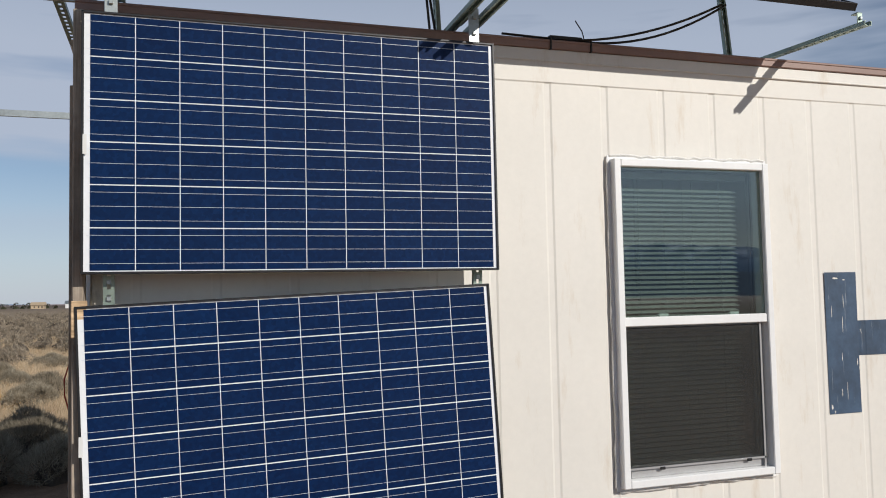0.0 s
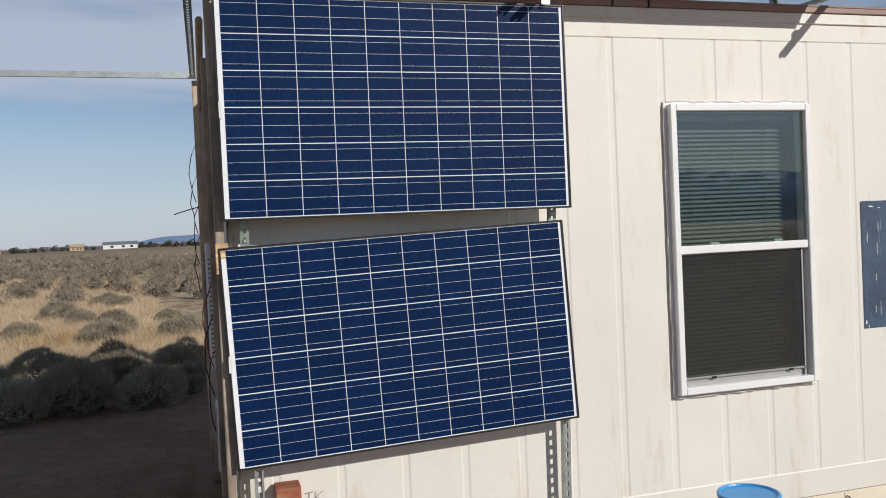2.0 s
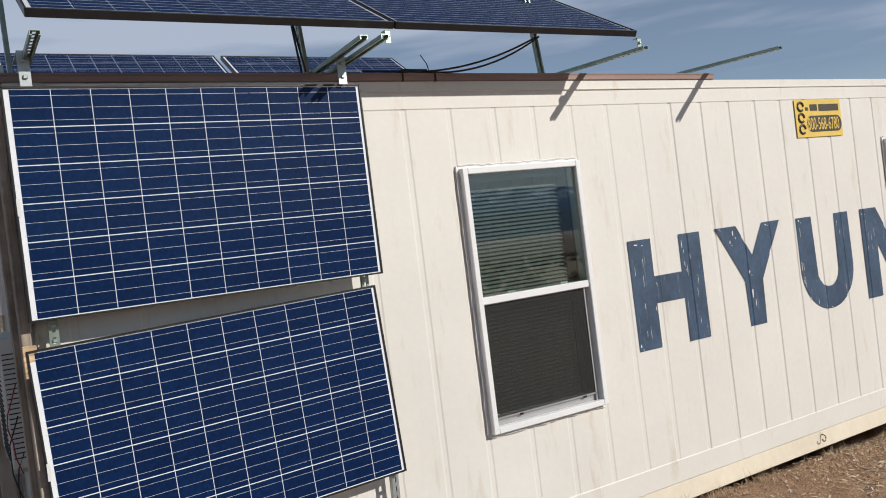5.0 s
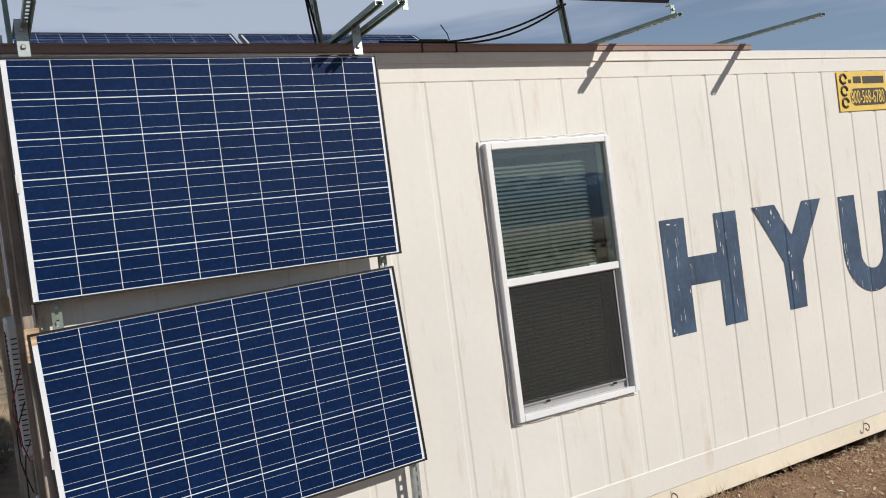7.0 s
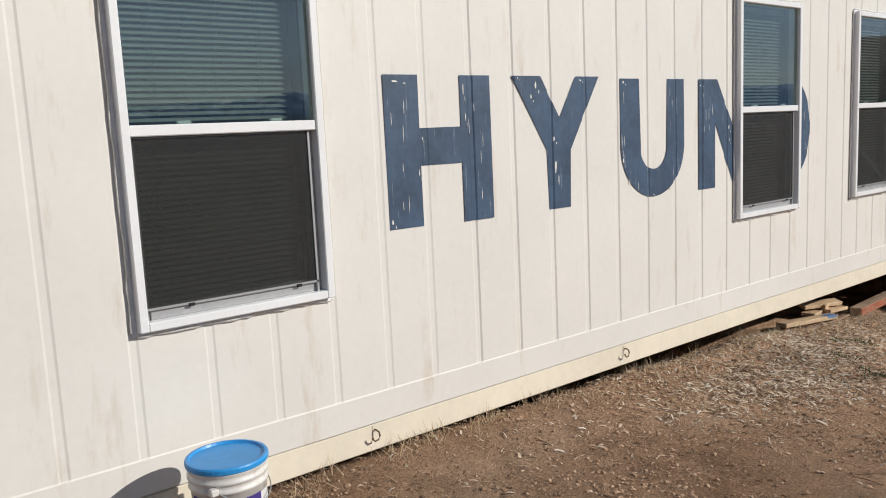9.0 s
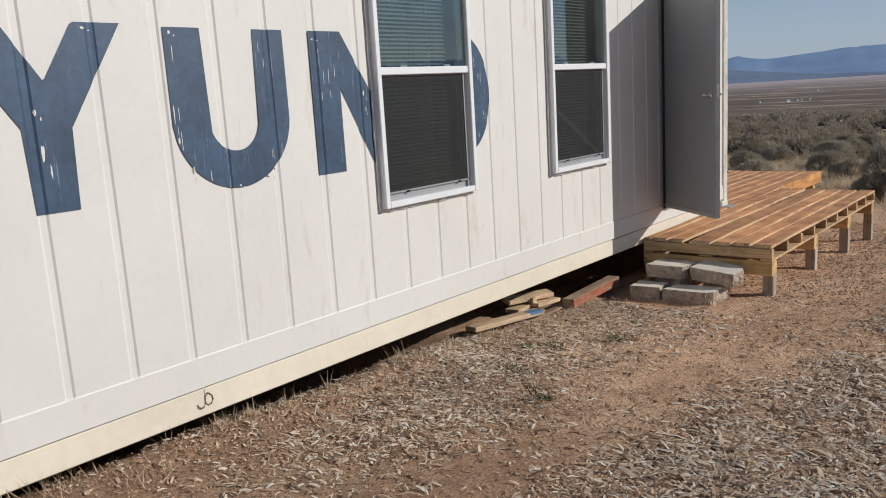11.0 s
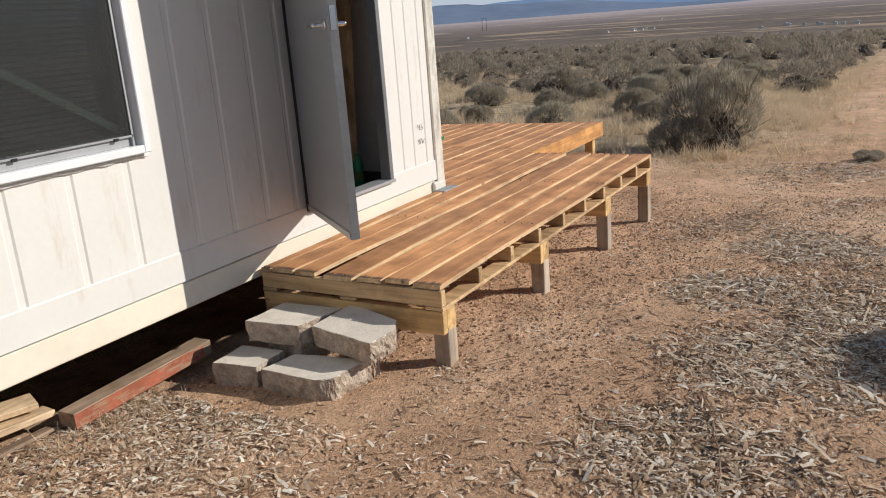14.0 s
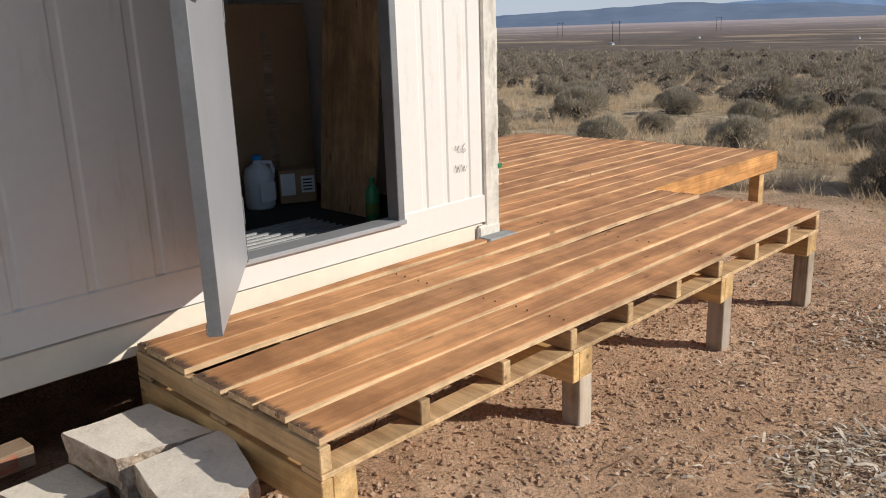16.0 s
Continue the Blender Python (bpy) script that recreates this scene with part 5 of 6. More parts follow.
def pallet_deck(x0, L, label, seed):
    rnd = random.Random(seed)
    p = thing("pallet_deck", (x0, 0, D_TOP), label, "deck")
    y0, y1 = -1.172, -0.022
    nails = []
    spans = [(-1.160, -1.004), (-0.976, -0.831), (-0.806, -0.660), (-0.634, -0.452), (-0.398, -0.266), (-0.245, -0.106), (-0.085, -0.022)]
    for i, (y, far_edge) in enumerate(spans):
        w = far_edge - y
        bm = bmesh.new()
        n = 12
        rows = []
        slope = rnd.uniform(-0.004, 0.004)
        a, c = 0.010 + rnd.uniform(-0.012, 0.012), L + rnd.uniform(-0.014, 0.014)
        for k in range(n + 1):
            x = a + (c - a) * k / n
            dz = 0.004 * math.sin(2.5 * x + 1.7 * i) + rnd.uniform(-0.001, 0.001)
            dy = 0.004 * math.sin(1.3 * x + 2 * i) + slope * (x - L / 2)
            e0, e1 = rnd.uniform(-0.002, 0.002), rnd.uniform(-0.002, 0.002)
            prof = ((0.0, -0.024), (0.0, -0.003), (0.003, 0.0), (w - 0.003, 0.0), (w, -0.003), (w, -0.024))
            rows.append([bm.verts.new((x, y + q + dy + (e0 if q < w / 2 else e1), z + dz)) for q, z in prof])
        for r0, r1 in zip(rows, rows[1:]):
            for k in range(6):
                bm.faces.new((r0[k], r0[(k + 1) % 6], r1[(k + 1) % 6], r1[k]))
        bm.faces.new(rows[0])
        bm.faces.new(rows[-1][::-1])
        raw_edges(part("deck_board", bm, m_deck, p), m_rawedge)
        # nail heads over the stringers
        for k in (0, 3, 6, 9):
            for q in (0.28, 0.72):
                nails.append((k * (L - 0.045) / 9 + 0.021 + rnd.uniform(-0.006, 0.006), y + w * q))
    head = None
    for x, yy in nails:
        if head is None:
            head = part("nail_head", lathe(bmesh.new(), [(0.004, -0.002), (0.004, 0.0045), (0.002, 0.005)], 6), m_rust, p)
            head.location = (x, yy, 0)
        else:
            again("nail_head", head, (x, yy, 0), p)
    for k in range(10):
        sx = k * (L - 0.045) / 9
        part("stringer", box(bmesh.new(), sx, sx + 0.042, y0 + 0.006, y1 - 0.006, -0.110, -0.0285, 0.003), m_stringer, p)
    for k in range(3):
        for yy in (y0 + 0.002, -0.65, y1 - 0.10):
            part("bottom_board", box(bmesh.new(), k * L / 3 - 0.002, (k + 1) * L / 3 - 0.006, yy, yy + 0.10, -0.130, -0.1115, 0.003), m_stringer, p)
    for k, yy in ((9, y0 + 0.008),):
        part("painted_end", boxes((k * (L - 0.045) / 9 + 0.0425, k * (L - 0.045) / 9 + 0.0435, yy, yy + 0.09, -0.106, -0.030)), m_redwood, p, "block end sprayed red")
    return p


pallet_deck(10.058, 3.655, "low deck of brown-stained wooden pallets on posts", 3)
Z_B = D_TOP - 0.131
for x in (10.055, 11.275, 12.500, 13.565):
    beam = thing("deck_beam", (x, -1.168, Z_B), "yellowish pine beam under the pallets", "beam", "deck beams")
    part("beam_bar", boxes((0, 0.042, 0.0, 1.14, -0.122, -0.002), bevel=0.003), m_beam, beam)
    leg = thing("deck_leg", (x + 0.044, -1.166, 0), "square grey timber post set in the dirt under the deck", "post", "deck posts")
    top = Z_B - 0.002
    low = gz(x, -1.13)
    part("leg_cap", boxes((0, 0.088, 0.0, 0.088, top - 0.115, top), bevel=0.003), m_beam, leg, "pale new wood block")
    part("leg_post", boxes((0.004, 0.090, 0.002, 0.090, low - 0.12, top - 0.116), bevel=0.004), m_leg, leg)
    leg = thing("deck_leg", (x + 0.044, -0.22, 0), "square grey timber post set in the dirt under the deck", "post", "deck posts")
    part("leg_post", boxes((0.004, 0.090, 0.002, 0.090, low - 0.12, top), bevel=0.004), m_leg, leg)

# the second deck, past the end of the container
deck2 = thing("timber_deck", (12.25, 0.0, 0.042), "brown-stained timber deck beyond the container corner", "deck")
rnd = random.Random(11)
y, i = -0.018, 0
while y < 2.45:
    w = rnd.choice((0.118, 0.138, 0.142))
    x1 = 3.46 - 0.10 * (y / 2.4) + rnd.uniform(-0.012, 0.012)
    cut = rnd.uniform(1.0, 2.2)
    for a, c in ((0.0, cut), (cut + 0.006, x1)):
        bm = box(bmesh.new(), a, c, y, y + w, -0.022, 0.0, 0.003)
        for v in bm.verts:
            v.co.z += 0.004 * math.sin(2 * v.co.x + i)
        raw_edges(part("deck_board", bm, m_deck, deck2), m_rawedge)
    y += w + rnd.uniform(0.014, 0.028)
    i += 1
part("fascia", boxes((1.42, 3.47, -0.058, -0.020, -0.150, 0.004), bevel=0.003), m_fascia, deck2, "orange-stained fascia board")
for x in (0.1, 1.1, 2.2, 3.36):
    part("joist", boxes((x, x + 0.04, -0.016, 2.44, -0.16, -0.024), bevel=0.002), m_beam, deck2)
for x, yy in ((3.28, 0.0), (1.85, 0.35), (3.28, 1.2), (1.6, 1.2), (3.2, 2.3)):
    low = gz(12.25 + x, yy)
    part("deck_leg", boxes((x, x + 0.088, yy, yy + 0.088, low - 0.042 - 0.1, -0.161 if yy else -0.030), bevel=0.003), m_beam, deck2)
pad = thing("concrete_pad", (12.10, -0.035, -0.06), "grey concrete pad under the container corner", "pad")
part("pad_slab", boxes((-0.10, 0.13, -0.075, 0.030, -0.30, 0.118), bevel=0.012), m_pad, pad)


# unseen boards, added to keep light from behind out of the container's underside
skirt = thing("light_block_skirt", (0, 0, 0), "unseen dark boards added to block light under the container", "skirting", kind="structure")
part("skirt_board", boxes((0.02, 12.15, 1.62, 1.65, -0.75, 0.10)), m_oldwood, skirt)
part("skirt_board", boxes((0.02, 0.05, 0.25, 1.61, -0.40, 0.10)), m_oldwood, skirt)
part("skirt_board", boxes((12.10, 12.13, 0.25, 1.61, -0.85, 0.10)), m_oldwood, skirt)


# ---- broken concrete slabs ----
def slab(corners, top, thick, seed, label):
    rnd = random.Random(seed)
    cx, cy = sum(c[0] for c in corners) / len(corners), sum(c[1] for c in corners) / len(corners)
    s = thing("concrete_slab", (cx, cy, top - thick), label, "concrete slab", "broken slabs")
    ring = []
    for (ax, ay), (bx, by) in zip(corners, corners[1:] + corners[:1]):
        for k in range(12):
            f = k / 12
            x, y = ax + (bx - ax) * f, ay + (by - ay) * f
            # one long bow and small chips out of the arris
            wob = 0.010 * noise.noise((x * 7, y * 7, seed)) + 0.0025 * noise.noise((x * 40, y * 40, seed))
            ring.append((x - cx + wob, y - cy + wob))
    bm = bmesh.new()
    tilt = (rnd.uniform(-0.05, 0.03), rnd.uniform(-0.04, 0.04))
    levels = []
    for z, k, j in ((thick, 0.982, 0.0), (thick - 0.004, 0.995, 0.001), (thick - 0.014, 1.0, 0.002), (thick * 0.74, 0.998, 0.004), (thick * 0.55, 0.995, 0.006), (thick * 0.36, 0.985, 0.007), (thick * 0.18, 0.975, 0.008), (0.0, 0.95, 0.006)):
        levels.append([bm.verts.new((x * k + rnd.uniform(-j, j), y * k + rnd.uniform(-j, j), z + x * tilt[0] + y * tilt[1] + rnd.uniform(-j, j) * 0.4)) for x, y in ring])
    n = len(ring)
    for a, c in zip(levels, levels[1:]):
        for k in range(n):
            bm.faces.new((a[k], a[(k + 1) % n], c[(k + 1) % n], c[k]))
    bm.faces.new(levels[0][::-1])
    bm.faces.new(levels[-1])
    ob = part("slab_body", bm, m_concrete, s)
    ob.data.materials.append(m_aggregate)
    for f in ob.data.polygons:
        if f.normal.z < 0.5:
            f.material_index = 1
    return s


slab([(9.683, -0.225), (9.735, -0.525), (9.874, -0.545), (10.06, -0.570), (10.00, -0.215)], -0.115, 0.110, 1, "broken grey concrete slab stacked as a step")
slab([(9.765, -0.585), (9.700, -0.975), (9.874, -1.000), (9.985, -0.945), (10.09, -0.60)], -0.120, 0.110, 2, "broken grey concrete slab stacked as a step")
slab([(9.465, -0.185), (9.515, -0.425), (9.740, -0.410), (9.72, -0.150)], -0.255, 0.13, 3, "small broken concrete slab lying on the dirt")
slab([(9.515, -0.450), (9.490, -0.800), (9.540, -0.875), (9.790, -0.900), (9.745, -0.47)], -0.258, 0.14, 4, "broken concrete slab lying on the dirt")
slab([(9.79, -0.26), (9.77, -0.50), (9.98, -0.52), (10.06, -0.26)], -0.228, 0.17, 5, "concrete slab underneath another slab")
slab([(9.86, -0.66), (9.84, -0.86), (9.90, -0.88), (10.02, -0.70)], -0.233, 0.17, 6, "concrete slab underneath another slab")


# ---- scrap wood under the container edge ----
def lumber(name, a, b, w, t, material, label, roll=0, bevel=0.003):
    a, b = Vector(a), Vector(b)
    s = thing(name, a, label, "lumber", "scrap wood")
    rot = (b - a).to_track_quat("X", "Z").to_matrix().to_4x4() @ Matrix.Rotation(radians(roll), 4, "X")
    bm = box(bmesh.new(), 0, (b - a).length, -w / 2, w / 2, -t / 2, t / 2, bevel, rot)
    part("board", bm, material, s)
    return s, rot, (b - a).length


s, rot, n = lumber("red_plank", (8.80, 0.03, -0.275), (9.66, 0.07, -0.265), 0.105, 0.075, m_plank, "split plank with a faded red painted edge")
part("painted_edge", box(bmesh.new(), 0.0, n * 0.93, -0.0545, -0.0527, -0.034, 0.034, 0, rot), m_redwood, s, "faded red paint")
s, rot, n = lumber("pine_plank", (7.64, 0.13, -0.195), (8.42, 0.06, -0.245), 0.10, 0.036, m_scrap, "pale pine plank with blue paint at one end")
part("blue_patch", box(bmesh.new(), n - 0.17, n - 0.02, -0.0515, 0.02, 0.0, 0.0195, 0, rot), m_bluepaint, s)
lumber("lath", (7.80, 0.03, -0.268), (8.76, 0.085, -0.300), 0.055, 0.016, m_plank, "thin grey lath half buried in chips")
lumber("pine_offcut", (8.32, 0.30, -0.175), (8.76, 0.17, -0.185), 0.10, 0.030, m_scrap, "raw pine offcut in a small heap", roll=12)
lumber("pine_offcut", (8.50, 0.16, -0.230), (8.80, 0.14, -0.245), 0.09, 0.030, m_scrap, "raw pine offcut in a small heap")
lumber("pine_offcut", (8.28, 0.22, -0.235), (8.60, 0.26, -0.245), 0.12, 0.03, m_scrap, "raw pine offcut in a small heap")
lumber("pine_offcut", (8.52, 0.16, -0.20), (8.56, 0.30, -0.20), 0.045, 0.05, m_scrap, "raw pine offcut in a small heap")
lumber("old_board", (8.5, 0.26, -0.36), (9.2, 0.24, -0.37), 0.14, 0.03, m_plank, "old grey board lying in the shade under the container")


# ---- plants, chips and stones ----
def blades(rng, base, way, length, width):
    """Narrow triangles: arrays of base points and unit ways."""
    side = np.cross(way, rng.normal(size=way.shape))
    side /= np.linalg.norm(side, axis=1, keepdims=True) + 1e-9
    w = (width * 0.5)[:, None] * side
    return np.stack([base - w, base + w, base + way * length[:, None]], 1)


def bush_shape(seed, twigs, leaves, leaf_len, leaf_w, up=0.75, clumps=0, depth=0.50):
    """Foliage of a sage bush of unit height, and its stems."""
    rng = np.random.RandomState(seed)
    az, el = rng.uniform(0, 2 * np.pi, twigs), np.arcsin(rng.uniform(0.0, 1, twigs))
    lump = 1 + 0.16 * np.sin(3 * az + seed) + 0.13 * np.sin(5 * az + 2 * seed) * np.cos(3 * el)
    rad = rng.uniform(0.74, 1.0, twigs) * lump
    tip = np.stack([np.cos(az) * np.cos(el) * rad * 0.72, np.sin(az) * np.cos(el) * rad * 0.72, np.sin(el) * rad * up + 0.06], 1)
    if clumps:
        # foliage gathered at the ends of a few crooked limbs
        own = rng.randint(0, clumps, twigs)
        heart = tip[:clumps] * rng.uniform(0.72, 1.0, (clumps, 1))
        tip = heart[own] + rng.normal(0, 0.125, (twigs, 3)) * np.array([1, 1, 0.9])
        tip[:, 2] = np.maximum(tip[:, 2], 0.05)
    root = np.stack([rng.normal(0, 0.06, twigs), rng.normal(0, 0.06, twigs), np.zeros(twigs)], 1)
    t = 1.02 - depth * rng.rand(twigs, leaves, 1) ** 1.5
    b = root[:, None] + (tip - root)[:, None] * t + rng.normal(0, 0.045, (twigs, leaves, 3))
    way = (tip - root)[:, None] / np.linalg.norm(tip - root, axis=1)[:, None, None] * 0.9 + rng.normal(0, 0.75, (twigs, leaves, 3)) + np.array([0, 0, 0.45])
    way /= np.linalg.norm(way, axis=2, keepdims=True)
    b, way = b.reshape(-1, 3), way.reshape(-1, 3)
    b[:, 2] = np.maximum(b[:, 2], 0.01)
    n = len(b)
    fol = blades(rng, b, way, rng.uniform(0.6, 1.4, n) * leaf_len, rng.uniform(0.6, 1.4, n) * leaf_w)
    m = min(twigs, 60)
    mid = (root[:m] + tip[:m]) * 0.5 + rng.normal(0, 0.05, (m, 3))
    st = [blades(rng, root[:m], (mid - root[:m]), np.ones(m), np.full(m, 0.03)), blades(rng, mid, tip[:m] - mid, np.ones(m), np.full(m, 0.016)), blades(rng, root[:m], tip[:m] - root[:m], np.ones(m), np.full(m, 0.024))]
    return fol, np.concatenate(st)


def dome(seed, rings=4, sides=10):
    """Lumpy solid core of a bush, of unit height; its woody dark stands for inner shade."""
    rng = np.random.RandomState(seed)
    p = np.zeros((rings + 1, sides, 3))
    for i in range(rings + 1):
        el = math.pi / 2 * i / rings
        for j in range(sides):
            az = 2 * math.pi * (j + 0.5 * (i % 2)) / sides
            r = 0.62 * (1 + 0.16 * math.sin(3 * az + seed) + rng.uniform(-0.12, 0.12) * (i < rings))
            p[i, j] = (math.cos(az) * math.cos(el) * r * 0.72, math.sin(az) * math.cos(el) * r * 0.72, math.sin(el) * r * 0.75)
    t = []
    for i in range(rings):
        for j in range(sides):
            k = (j + 1) % sides
            t += [(p[i, j], p[i, k], p[i + 1, j]), (p[i, k], p[i + 1, k], p[i + 1, j])]
    return np.array(t)


def fuzzy_bush(seed, n, ln, w, lobes=11):
    """Foliage of unit height: fine upright shoots over a mass of rounded lobes."""
    rng = np.random.RandomState(seed)
    az, rr = rng.uniform(0, 2 * np.pi, lobes), np.sqrt(rng.uniform(0.05, 1, lobes))
    heart = np.stack([np.cos(az) * rr * 0.46, np.sin(az) * rr * 0.46, 0.20 + 0.36 * (1 - rr * rr) + rng.uniform(-0.04, 0.12, lobes)], 1)
    size = rng.uniform(0.17, 0.29, lobes)
    own = rng.choice(lobes, 3 * n, p=size ** 2 / np.sum(size ** 2))
    out = rng.normal(size=(3 * n, 3))
    out[:, 2] += 0.45
    out /= np.linalg.norm(out, axis=1, keepdims=True)
    p = heart[own] + out * size[own][:, None] * rng.uniform(0.80, 1.0, (3 * n, 1))
    away = np.linalg.norm(p[:, None] - heart[None], axis=2) / size[None]
    keep = (away.min(1) > 0.72) & (p[:, 2] > 0.01)
    p, out = p[keep][:n], out[keep][:n]
    way = out * 0.60 + rng.normal(0, 0.38, out.shape) + np.array([0, 0, 0.65])
    way /= np.linalg.norm(way, axis=1, keepdims=True)
    m = len(p)
    return blades(rng, p - way * ln * 0.3, way, rng.uniform(0.5, 1.5, m) * ln, rng.uniform(0.6, 1.4, m) * w)


near_shapes = []
for k in range(5):
    st = bush_shape(20 + k, 90, 2, 0.046, 0.0155, clumps=30)[1]
    fol = fuzzy_bush(20 + k, 8200, 0.110, 0.0105, 21)
    crown = triangles("crown", fol, m_sage)
    # the trunk also holds a dark core in place of the crown's inner shade
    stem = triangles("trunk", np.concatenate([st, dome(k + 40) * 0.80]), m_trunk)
    near_shapes.append((crown.data, stem.data))
    bpy.data.objects.remove(crown)
    bpy.data.objects.remove(stem)


def sagebrush(x, y, size, k, turn, label, squash=1.0):
    b = thing("sagebrush", (x, y, gz(x, y) - 0.02), label, "bush", "sagebrush", rot=(0, 0, turn))
    for nm, me in zip(("crown", "trunk"), near_shapes[k % 5]):
        o = new(nm, me)
        o.parent = b
        o.scale = (size, size, size * squash)
    return b


sagebrush(18.30, -0.72, 1.06, 0, 20, "large dark grey-brown sagebrush beside the dirt track", 1.18)
sagebrush(17.85, -0.45, 0.72, 1, 140, "small sagebrush growing against a larger one", 0.8)
# the next bush stays out of view, added only for its shadow on the chips
sagebrush(11.4, -4.25, 1.1, 2, 60, "unseen sagebrush added beside the yard to cast a shadow on it", 0.95)
sagebrush(28.2, -0.9, 0.80, 3, 10, "low sagebrush at the edge of the dirt track", 0.5)
sagebrush(17.2, -2.68, 0.30, 4, 70, "small dry sagebrush stub on the dirt track", 0.6)
for k, (x, y, s) in enumerate(((-1.5, 5.5, 0.75), (-2.1, 5.2, 0.62), (-0.75, 5.4, 0.6), (-0.35, 6.0, 0.45), (-2.7, 6.0, 0.8), (-1.2, 6.8, 0.7), (-3.3, 6.9, 0.8), (-2.1, 7.3, 0.65), (-4.0, 6.0, 0.8), (-0.5, 7.5, 0.6))):
    sagebrush(x, y, s, k, 40.0 * k, "dense sagebrush in the shade behind the container", 0.95)
for k, (x, y, s) in enumerate(((20.4, 2.5, 0.66), (22.3, 6.7, 0.92), (24.9, 5.9, 0.75), (22.4, 5.2, 0.36), (26.0, 3.7, 0.68), (23.2, 3.6, 0.72), (26.3, 6.8, 0.7), (27.3, 4.4, 0.68), (31.6, 7.0, 0.95), (31.2, 4.4, 0.82), (-1.8, 12.5, 0.7), (-3.5, 17.3, 0.68), (-0.6, 11.7, 0.6))):
    sagebrush(x, y, s, k + 2, 55.0 * k, "rounded grey-brown sagebrush among pale dry grass", 0.9)
for k, (x, y, s) in enumerate(((21.2, 0.9, 0.55), (22.6, 1.6, 0.7), (24.2, 0.7, 0.66), (25.2, 2.1, 0.85), (27.0, 1.2, 0.8), (19.4, 4.2, 0.6), (21.4, 4.4, 0.5), (28.4, 2.6, 0.9), (29.6, 0.8, 0.7), (24.4, 7.9, 0.8), (28.8, 5.6, 0.9), (30.2, 2.4, 0.85), (20.6, 7.4, 0.6), (19.0, 6.1, 0.55))):
    sagebrush(x, y, s, k, 71.0 * k, "grey sagebrush with a dark woody base on the plain", 0.95)
rng = np.random.RandomState(3)


def clear_of_yard(x, y, left=True):
    if -1.6 < x < 17.0 and -6 < y < 4.6:
        return False
    if x > 16 and -7 < y < -1.2 - 0.02 * (x - 16):
        return False
    if -5.5 < x < 12.5 and 2.0 < y < 5.2:
        return False
    if -6 < x < 0 and y < 3.5:
        return False
    return True


placed = []
count = 0
while count < 34:
    if count < 12:
        y = 11 + rng.rand() * 16
        x = 1.0 - 0.12 * y - abs(rng.normal(0, 0.22 * y))
    else:
        x, y = 25 + rng.rand() * 17, rng.uniform(-0.5, 20)
    s = rng.uniform(0.5, 0.88)
    if not clear_of_yard(x, y) or any((x - a) ** 2 + (y - c) ** 2 < (0.55 * (s + q)) ** 2 for a, c, q in placed):
        continue
    placed.append((x, y, s))
    sagebrush(x, y, s, count, float(rng.uniform(0, 360)), "grey-brown winter sagebrush on the dry plain", float(rng.uniform(0.65, 0.95)))
    count += 1

# the sagebrush plain further off
far_shapes = [(fuzzy_bush(60 + k, 190, 0.15, 0.062, 6), dome(k, 3, 8) * 0.8) for k in range(6)]
mid_shapes = [(fuzzy_bush(80 + k, 950, 0.125, 0.024, 11), dome(k + 20) * 0.8) for k in range(6)]
tri, core_tri = [], []
for zone, n, shapes in (((-24, 2, 19, 48), 520, mid_shapes), ((28, 60, -1, 38), 1100, mid_shapes), ((-75, 3, 44, 100), 520, far_shapes), ((18, 75, 32, 95), 700, far_shapes), ((44, 120, -12, 60), 900, far_shapes), ((-60, -8, -50, 20), 80, far_shapes), ((-8, 120, -90, -12), 900, far_shapes), ((75, 230, -60, 190), 600, far_shapes)):
    seen = []
    for _ in range(n):
        x, y, s = rng.uniform(zone[0], zone[1]), rng.uniform(zone[2], zone[3]), rng.uniform(0.65, 1.25)
        if shapes is mid_shapes:
            if any((x - a) ** 2 + (y - c) ** 2 < (0.76 * (s + q)) ** 2 for a, c, q in seen + placed):
                continue
            seen.append((x, y, s))
        if not clear_of_yard(x, y) or (x > 36 and -9 < y + 0.03 * (x - 36) < -3):
            continue
        a = rng.uniform(0, 6.28)
        c, q = math.cos(a), math.sin(a)
        r = np.array([[c, -q, 0], [q, c, 0], [0, 0, rng.uniform(0.65, 1.05)]]) * s
        leaf_tri, dome_tri = shapes[rng.randint(6)]
        at = np.array([x, y, gz(x, y) - 0.03])
        tri.append(leaf_tri @ r.T + at)
        core_tri.append(dome_tri @ r.T + at)
# woody-dark cores put shade between the leaves of the distant bushes
tagged(triangles("sagebrush_shade_cores", np.concatenate(core_tri), m_trunk), "solid woody-dark cores that stand for shade inside the distant sagebrush", "sagebrush", kind="stuff")
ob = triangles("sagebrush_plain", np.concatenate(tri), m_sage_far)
tagged(ob, "grey-brown sagebrush covering the distant plain", "sagebrush", kind="stuff")


